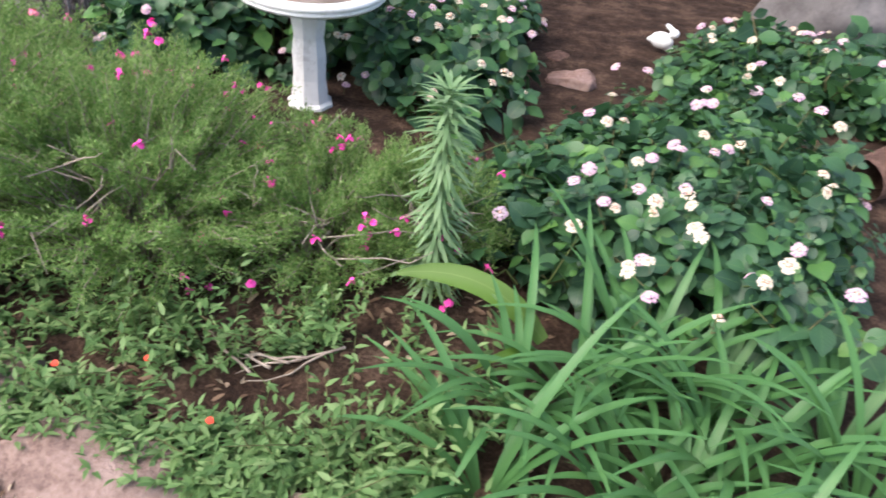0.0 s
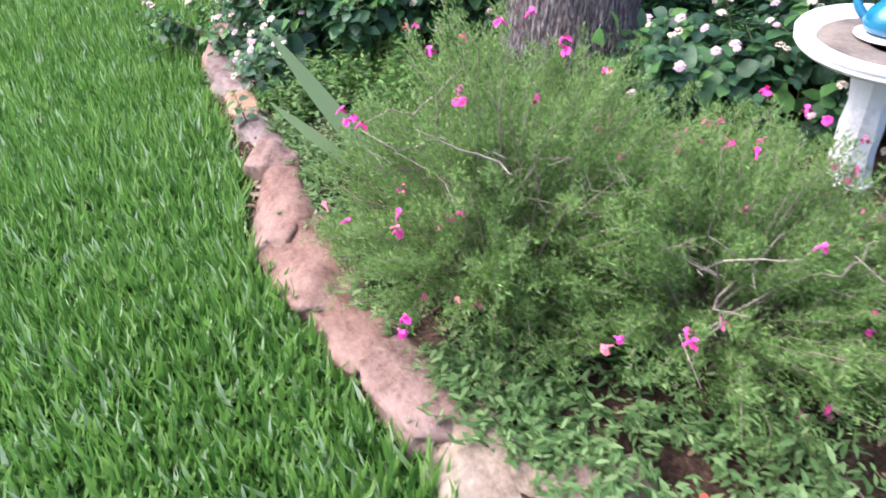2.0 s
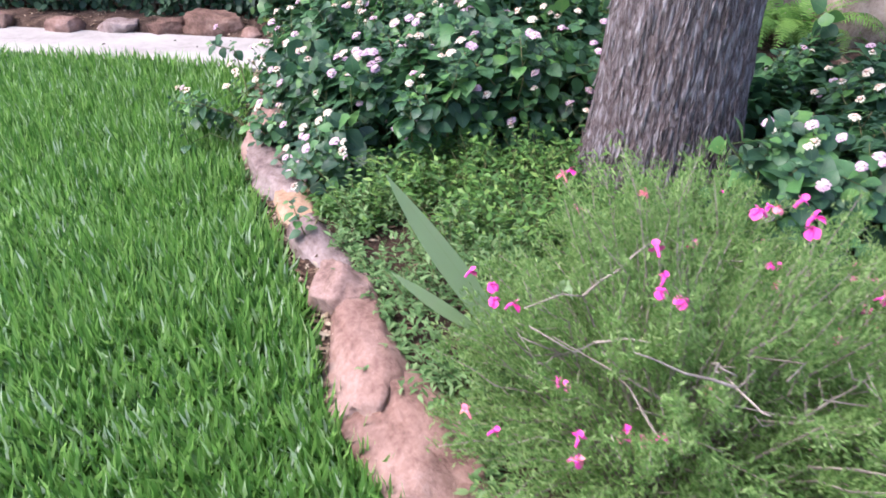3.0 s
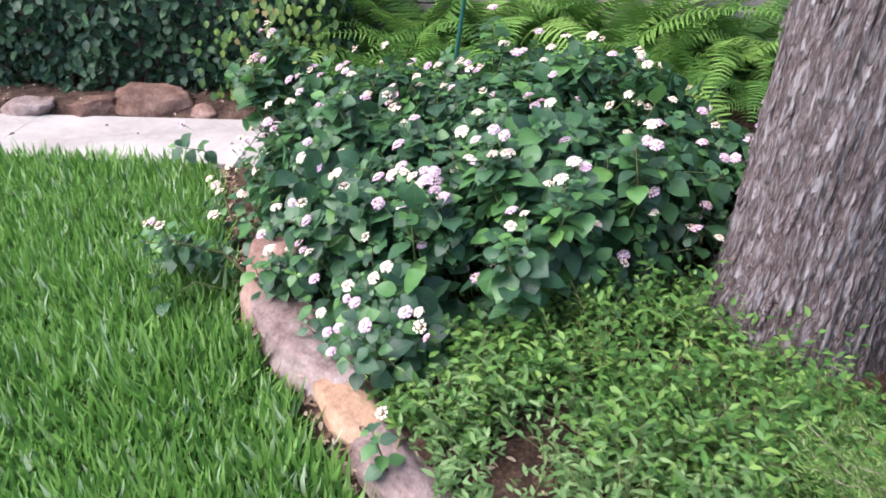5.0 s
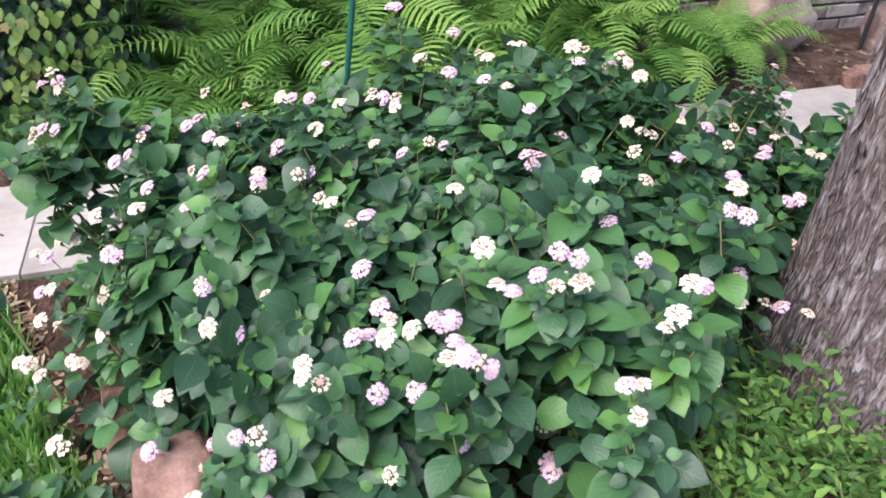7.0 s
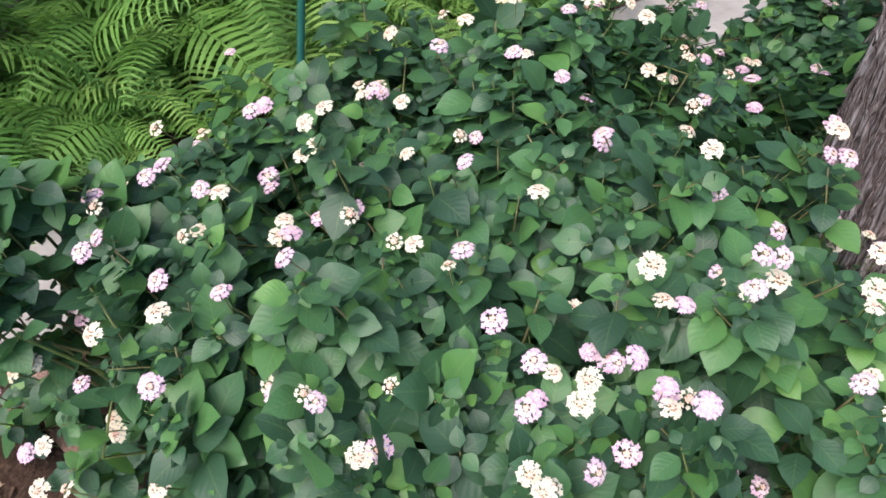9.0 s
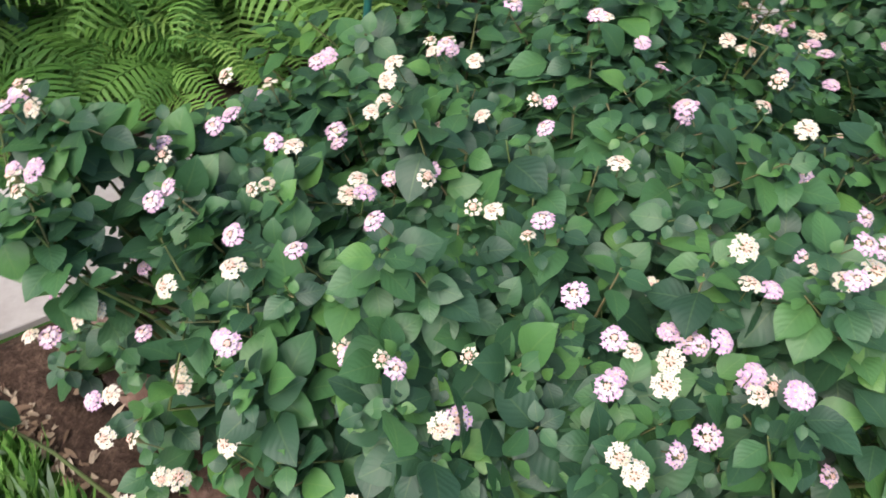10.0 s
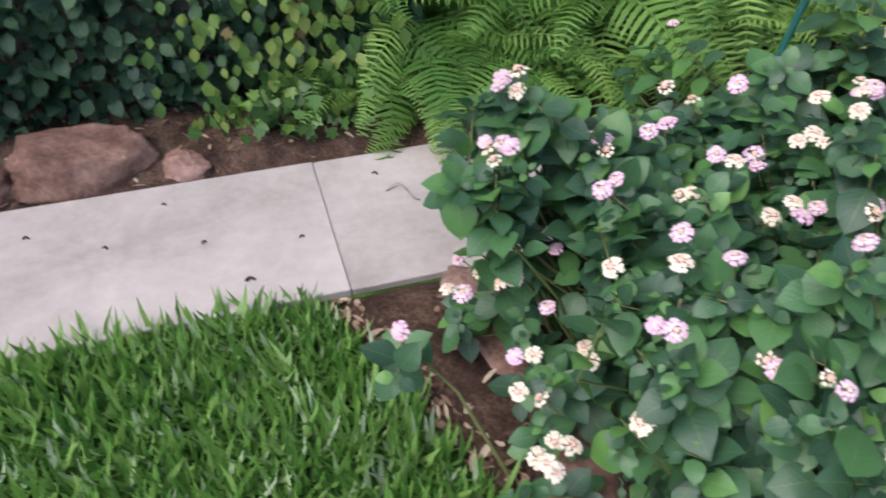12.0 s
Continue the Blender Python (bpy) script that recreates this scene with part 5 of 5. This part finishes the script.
for k in range(290):
    u = (k / 289) ** 0.9
    ang = k * 2.4
    z = 0.10 + 0.55 * u
    ln = 0.125 * (1 - 0.25 * u) * (0.75 + 0.4 * rng.rand())
    up = -0.25 + 0.9 * max(0, u - 0.75) * 4 + 0.2 * rng.randn()
    mt = frames_of(np.array([[2.042, 4.275, z]]), np.array([[math.cos(ang), math.sin(ang), up]]), np.array([[0, 0, 1.0]]), np.array([[0.0115, ln, ln]]))
    part("leaf", needle_mesh, weed, at=Matrix(mt[0].tolist()))


def strap_clump(label, x, y, count, length, width, seed, mat=STRAP, stand=1.0, category="strap-leaved plant", group="strap-leaved clumps", lift=0.03):
    rng = np.random.RandomState(seed)
    ob = thing("strap_plant", x, y, lift, label, category, group)
    for k in range(count):
        ang = k * 2.4 + 0.4 * rng.randn()
        ln = length * (0.7 + 0.5 * rng.rand())
        rise, drop = stand * (1.0 + 0.7 * rng.rand()), 0.55 + 0.5 * rng.rand()
        t = np.linspace(0, 1, 9)
        rad, z = ln * t * (0.55 + 0.3 * t), ln * (rise * t - drop * t * t)
        w = width * np.array([0.5, 0.8, 0.95, 1, 1, 0.92, 0.75, 0.45, 0.02])
        v, uv, f = [], [], []
        for i in range(9):
            cxx, cyy = x + 0.015 * math.cos(ang) + rad[i] * math.cos(ang), y + 0.015 * math.sin(ang) + rad[i] * math.sin(ang)
            for sgn in (-1, 0, 1):
                v.append((cxx - sgn * w[i] * math.sin(ang), cyy + sgn * w[i] * math.cos(ang), max(lift - 0.01, lift + z[i] + (0.25 * w[i] if sgn else 0))))
                uv.append((sgn, t[i]))
        for i in range(8):
            for o in (0, 1):
                a = 3 * i + o
                f += [(a, a + 1, a + 4), (a, a + 4, a + 3)]
        part("leaf", mesh_from("leaf", v, f, uv, [mat]), ob)
    return ob


for i, (x, y, c) in enumerate(((2.42, 4.02, 20), (2.52, 4.12, 18), (2.78, 4.26, 18), (3.12, 4.16, 18), (2.80, 3.96, 18), (2.62, 4.22, 24), (2.86, 4.10, 22), (2.70, 3.90, 20), (3.05, 4.30, 22), (2.95, 3.84, 18), (3.25, 4.05, 18), (2.45, 3.80, 14))):
    strap_clump("clump of arching green strap-shaped leaves", x, y, c + 4, 0.37, 0.0098, 90 + i)


def long_leaves(ob, leaves, face, mat):
    """Broad leaves, each bent through three places: foot, shoulder and tip."""
    for p0, p1, p2, w in leaves:
        t = np.linspace(0, 1, 10)[:, None]
        mid = np.array(p0) * (1 - t) ** 2 + 2 * np.array(p1) * t * (1 - t) + np.array(p2) * t * t
        side = np.cross(np.gradient(mid, axis=0), face)
        side /= np.linalg.norm(side, axis=1, keepdims=True)
        ww = w * np.array([0.55, 0.8, 0.95, 1, 1, 1, 0.9, 0.7, 0.4, 0.02])[:, None]
        v = np.stack([mid - side * ww, mid + np.array([0, 0.3, -0.2]) * ww, mid + side * ww], 1).reshape(-1, 3)
        uv = np.stack([np.tile([-1, 0, 1], 10), np.repeat(t[:, 0], 3)], -1)
        f = [x for i in range(9) for o in (0, 1) for a in [3 * i + o] for x in ((a, a + 1, a + 4), (a, a + 4, a + 3))]
        part("leaf", mesh_from("leaf", v, f, uv, [mat]), ob)


lily = thing("broad_leaved_plant", 2.38, 4.2, 0.03, "broad lime green leaf arching at the foot of the tall weed", "broad-leaved plant")
long_leaves(lily, [((2.40, 4.16, 0.17), (2.22, 4.20, 0.31), (2.00, 4.12, 0.205), 0.030), ((2.41, 4.19, 0.04), (2.40, 4.12, 0.24), (2.30, 3.98, 0.16), 0.012)], (0.3, -0.5, 0.8), LIME_BLADE)
sword = thing("sword_plant", 0.25, 3.78, 0.03, "broad grey green sword leaves leaning towards the lawn", "sword-leaved plant")
long_leaves(sword, [((0.30, 3.80, 0.03), (0.33, 3.56, 0.42), (0.36, 3.36, 0.74), 0.044), ((0.30, 3.80, 0.03), (0.42, 3.55, 0.32), (0.42, 3.32, 0.58), 0.032),
                    ((0.30, 3.84, 0.03), (0.36, 3.86, 0.38), (0.53, 3.70, 0.41), 0.018)], (0.2, -0.75, 0.6), SWORD)

# ---- birdbath ----
BX, BY = 1.048, 5.02
BOWL = Matrix.Translation((0, 0, 0.06)) @ Matrix.Diagonal((0.89, 0.89, 1, 1))


def lathe(profile, sides=48):
    v, f = [], []
    for r, z in profile:
        for j in range(sides):
            a = j / sides * 2 * math.pi
            v.append((r * math.cos(a), r * math.sin(a), z))
    for i in range(len(profile) - 1):
        for j in range(sides):
            k = (j + 1) % sides
            f += [(i * sides + j, i * sides + k, (i + 1) * sides + k), (i * sides + j, (i + 1) * sides + k, (i + 1) * sides + j)]
    return v, f


bath = thing("birdbath", BX, BY, 0.03, "white painted concrete birdbath with round bowl on a pedestal", "birdbath")
v, f = lathe([(0.0, 0.395), (0.10, 0.395), (0.17, 0.405), (0.26, 0.42), (0.295, 0.43), (0.305, 0.438), (0.312, 0.446), (0.305, 0.45), (0.312, 0.456), (0.316, 0.466), (0.31, 0.475), (0.29, 0.478), (0.262, 0.472), (0.25, 0.455), (0.235, 0.444), (0.12, 0.438), (0.0, 0.436)])
bowl = part("bowl", mesh_from("bowl", v, f, None, [WHITE_PAINT]), bath, at=pose(BX, BY, 0, 2, 3, 0) @ BOWL)
v, f = lathe([(0.0, 0.446), (0.15, 0.447), (0.238, 0.450), (0.24, 0.444)])
part("basin_floor", mesh_from("basin_floor", v, f, None, [SILT]), bath, "brown silted basin floor", at=pose(BX, BY, 0.001, 2, 3, 0) @ BOWL)
v, f = lathe([(0.09, 0.0), (0.09, 0.03), (0.075, 0.04), (0.07, 0.08), (0.064, 0.12), (0.066, 0.20), (0.058, 0.26), (0.066, 0.31), (0.075, 0.35), (0.085, 0.375), (0.105, 0.398)], 8)
part("pedestal", mesh_from("pedestal", v, f, None, [WHITE_PAINT], smooth=False), bath, at=pose(BX, BY, 0.02, 0, 0, 20) @ Matrix.Diagonal((1, 1, 1.12, 1)))
pot = thing("garden_ornament", BX - 0.01, BY + 0.03, 0.51, "glazed teal ceramic ornament on a white saucer, standing in the birdbath", "ornament")
v, f = lathe([(0.0, 0.452), (0.085, 0.452), (0.10, 0.458), (0.098, 0.466), (0.06, 0.464), (0.0, 0.462)])
part("saucer", mesh_from("saucer", v, f, None, [WHITE_GLAZE]), pot, "white saucer", at=pose(BX - 0.01, BY + 0.02, 0.06))
v, f = lathe([(0.0, 0.466), (0.055, 0.466), (0.075, 0.475), (0.085, 0.50), (0.075, 0.53), (0.05, 0.555), (0.04, 0.575), (0.05, 0.60), (0.062, 0.62), (0.055, 0.622), (0.0, 0.60)])
part("vessel", mesh_from("vessel", v, f, None, [TEAL]), pot, "glossy teal glaze", at=pose(BX - 0.01, BY + 0.02, 0.06))
for sgn in (-1, 1):
    t = np.linspace(0, 1, 12)
    pts = np.stack([BX - 0.01 + sgn * (0.07 + 0.05 * np.sin(math.pi * t)), BY + 0.02 + 0 * t, 0.545 + 0.115 * t], -1)
    part("handle", mesh_from("handle", *tube(pts, 0.014 + 0 * t, 8), [TEAL]), pot)

# ---- green pole, small ornament, iron stake ----
pole = thing("garden_pole", -1.735, 5.02, 0, "slender green enamelled metal pole, leaning slightly", "pole")
line = [(-1.735 + 0.13 * z, 5.02 + 0.04 * z, z) for z in np.linspace(-0.1, 1.75, 10)]
part("shaft", mesh_from("shaft", *tube(line, [0.0085] * 10, 12), [POLE_GREEN]), pole)
t = np.linspace(0, 1, 14)
hook = np.stack([-1.735 + 0.13 * 1.75 + 0.16 * (1 - np.cos(2.6 * t)), 5.02 + 0.07 + 0 * t, 1.75 + 0.2 * np.sin(2.6 * t)], -1)
part("hook", mesh_from("hook", *tube(hook, [0.007] * 14, 10), [POLE_GREEN]), pole)
RX, RY = 2.0, 6.55
orn = thing("garden_ornament", RX, RY, 0.03, "small white ceramic rabbit lying among lantana leaves", "ornament")
bm = bmesh.new()
for at, size in (((-0.02, 0, 0.11), (0.105, 0.06, 0.075)), ((0.075, 0, 0.19), (0.045, 0.04, 0.042)), ((-0.125, 0, 0.10), (0.025, 0.025, 0.025)), ((0.05, 0.02, 0.055), (0.05, 0.03, 0.04))):
    bmesh.ops.create_uvsphere(bm, u_segments=20, v_segments=12, radius=1, matrix=pose(RX, RY, 0.05) @ Matrix.Scale(0.55, 4) @ Matrix.Translation(at) @ Matrix.Diagonal((*size, 1)))
for side in (-1, 1):
    bmesh.ops.create_uvsphere(bm, u_segments=12, v_segments=8, radius=1, matrix=pose(RX + 0.02, RY + 0.010 * side, 0.175, 0, -58, 0) @ Matrix.Diagonal((0.009, 0.006, 0.032, 1)))
part("body", bm_mesh("body", bm, WHITE_GLAZE), orn)
stake = thing("iron_stake", -0.13, 7.62, 0.03, "thin dark iron stake standing by the brick wall", "stake")
part("shaft", mesh_from("shaft", *tube([(-0.13, 7.62, -0.05), (-0.11, 7.62, 0.5), (-0.09, 7.62, 1.0)], [0.012] * 3, 8), [DARK_IRON]), stake)
log_ = thing("fallen_log", 3.12, 5.85, 0.05, "weathered brown log lying in the bed", "log")
part("bark", mesh_from("bark", *tube([(2.98, 5.62, 0.12), (3.1, 5.8, 0.14), (3.3, 6.1, 0.13), (3.5, 6.4, 0.1)], [0.08, 0.095, 0.09, 0.07], 14), [ROCK_BROWN]), log_)

# ---- litter, twigs and petals ----
rng = np.random.RandomState(111)
q = np.concatenate([poly_points(rng, [(-2.3, 4.5), (-1.6, 3.9), (-0.3, 3.6), (1.5, 3.4), (2.6, 3.7), (2.4, 4.4), (1.5, 4.3), (0.0, 4.7), (-0.6, 4.6), (-1.8, 4.6)], 900),
                    np.array([plan(-3 + 8 * rng.rand(), 5.62 + 0.45 * rng.rand()) for _ in range(1200)]),
                    np.array([(x, edge_y(x) + 0.07 * rng.rand() - 0.01) for x in -2.5 + 4.4 * rng.rand(1100)])])
zz = np.where(across(q[:, 0], q[:, 1]) > 5.3, border_height(q[:, 0], q[:, 1]), bed_height(q[:, 0], q[:, 1])) + 0.006
ang = rng.rand(len(q)) * 6.28
chips = frames_of(np.c_[q, zz], np.stack([np.cos(ang), np.sin(ang), 0.15 * rng.randn(len(q))], -1), np.array([0, 0, 1.0]) + 0.3 * rng.randn(len(q), 3), np.stack([0.006 + 0.01 * rng.rand(len(q)), 0.012 + 0.035 * rng.rand(len(q)), 0.02 * np.ones(len(q))], -1))
tagged(part("leaf_litter", mesh_from("leaf_litter", *strewn(blade([0.2, 0.5, 0.45, 0.1], 0.2, 0.3), chips), [LITTER])), "dry brown leaf litter and wood chips on the soil", "leaf litter", kind="stuff")
for i, (a, n, turn, ln) in enumerate(((1.21, 5.37, 20, 0.10), (0.75, 5.12, 40, 0.022), (1.15, 5.48, 10, 0.016), (0.65, 5.30, 80, 0.014), (0.4, 5.35, 0, 0.014), (0.9, 5.25, 60, 0.014), (0.2, 5.45, 30, 0.016), (1.3, 5.2, 120, 0.014), (0.55, 5.5, 10, 0.012), (-0.2, 5.3, 100, 0.02))):
    p = plan(a, n)
    t = np.linspace(0, 1, 8)
    pts = np.stack([ln * (t - 0.5), 0.35 * ln * np.sin(math.pi * t * (1.6 if i == 0 else 1)), 0.004 + 0.004 * np.sin(math.pi * t)], -1)
    ob = part("twig" if i == 0 else "debris", mesh_from("twig", *tube(pts, np.full(8, 0.0022 if i == 0 else ln * 0.16), 5), [TWIG if i == 0 else SPECK]), at=pose(p[0], p[1], 0.0165, 0, 0, turn))
    tagged(ob, "curled thin twig lying on the concrete walkway" if i == 0 else "small dark leaf fragment on the concrete walkway", "twig" if i == 0 else "debris", "" if i == 0 else "debris on the walkway")
dead = thing("dead_branch", 1.95, 3.80, 0.05, "bleached grey dead branch lying among the weeds", "branch")
for k in range(6):
    a0 = np.array([2.02, 3.92, 0.13]) - np.array([0.05, 0.05, 0.015]) * k * 0.6
    d = np.array([-0.12 - 0.03 * k, -0.16 + 0.05 * k, -0.05]) * (0.9 + 0.3 * rng.rand())
    t = np.linspace(0, 1, 6)[:, None]
    part("twig", mesh_from("twig", *tube(a0 + d * t + 0.008 * rng.randn(6, 3) * t, np.linspace(0.004, 0.0012, 6), 5), [TWIG]), dead)
for x, y, z in ((1.72, 3.62, 0.17), (1.93, 3.58, 0.15), (1.55, 3.52, 0.14)):
    ob = part("fallen_petal", mesh_from("fallen_petal", *strewn(blade([0.1, 0.4, 0.45, 0.15], 0.4, 0.4), frames_of(np.array([[x, y, z]]), np.array([[1.0, 0.3, 0.1]]), np.array([[0.2, -0.3, 1.0]]), np.array([0.018]))), [RED_PETAL]))
    tagged(ob, "small red petal caught on the weeds", "petal", "red petals")
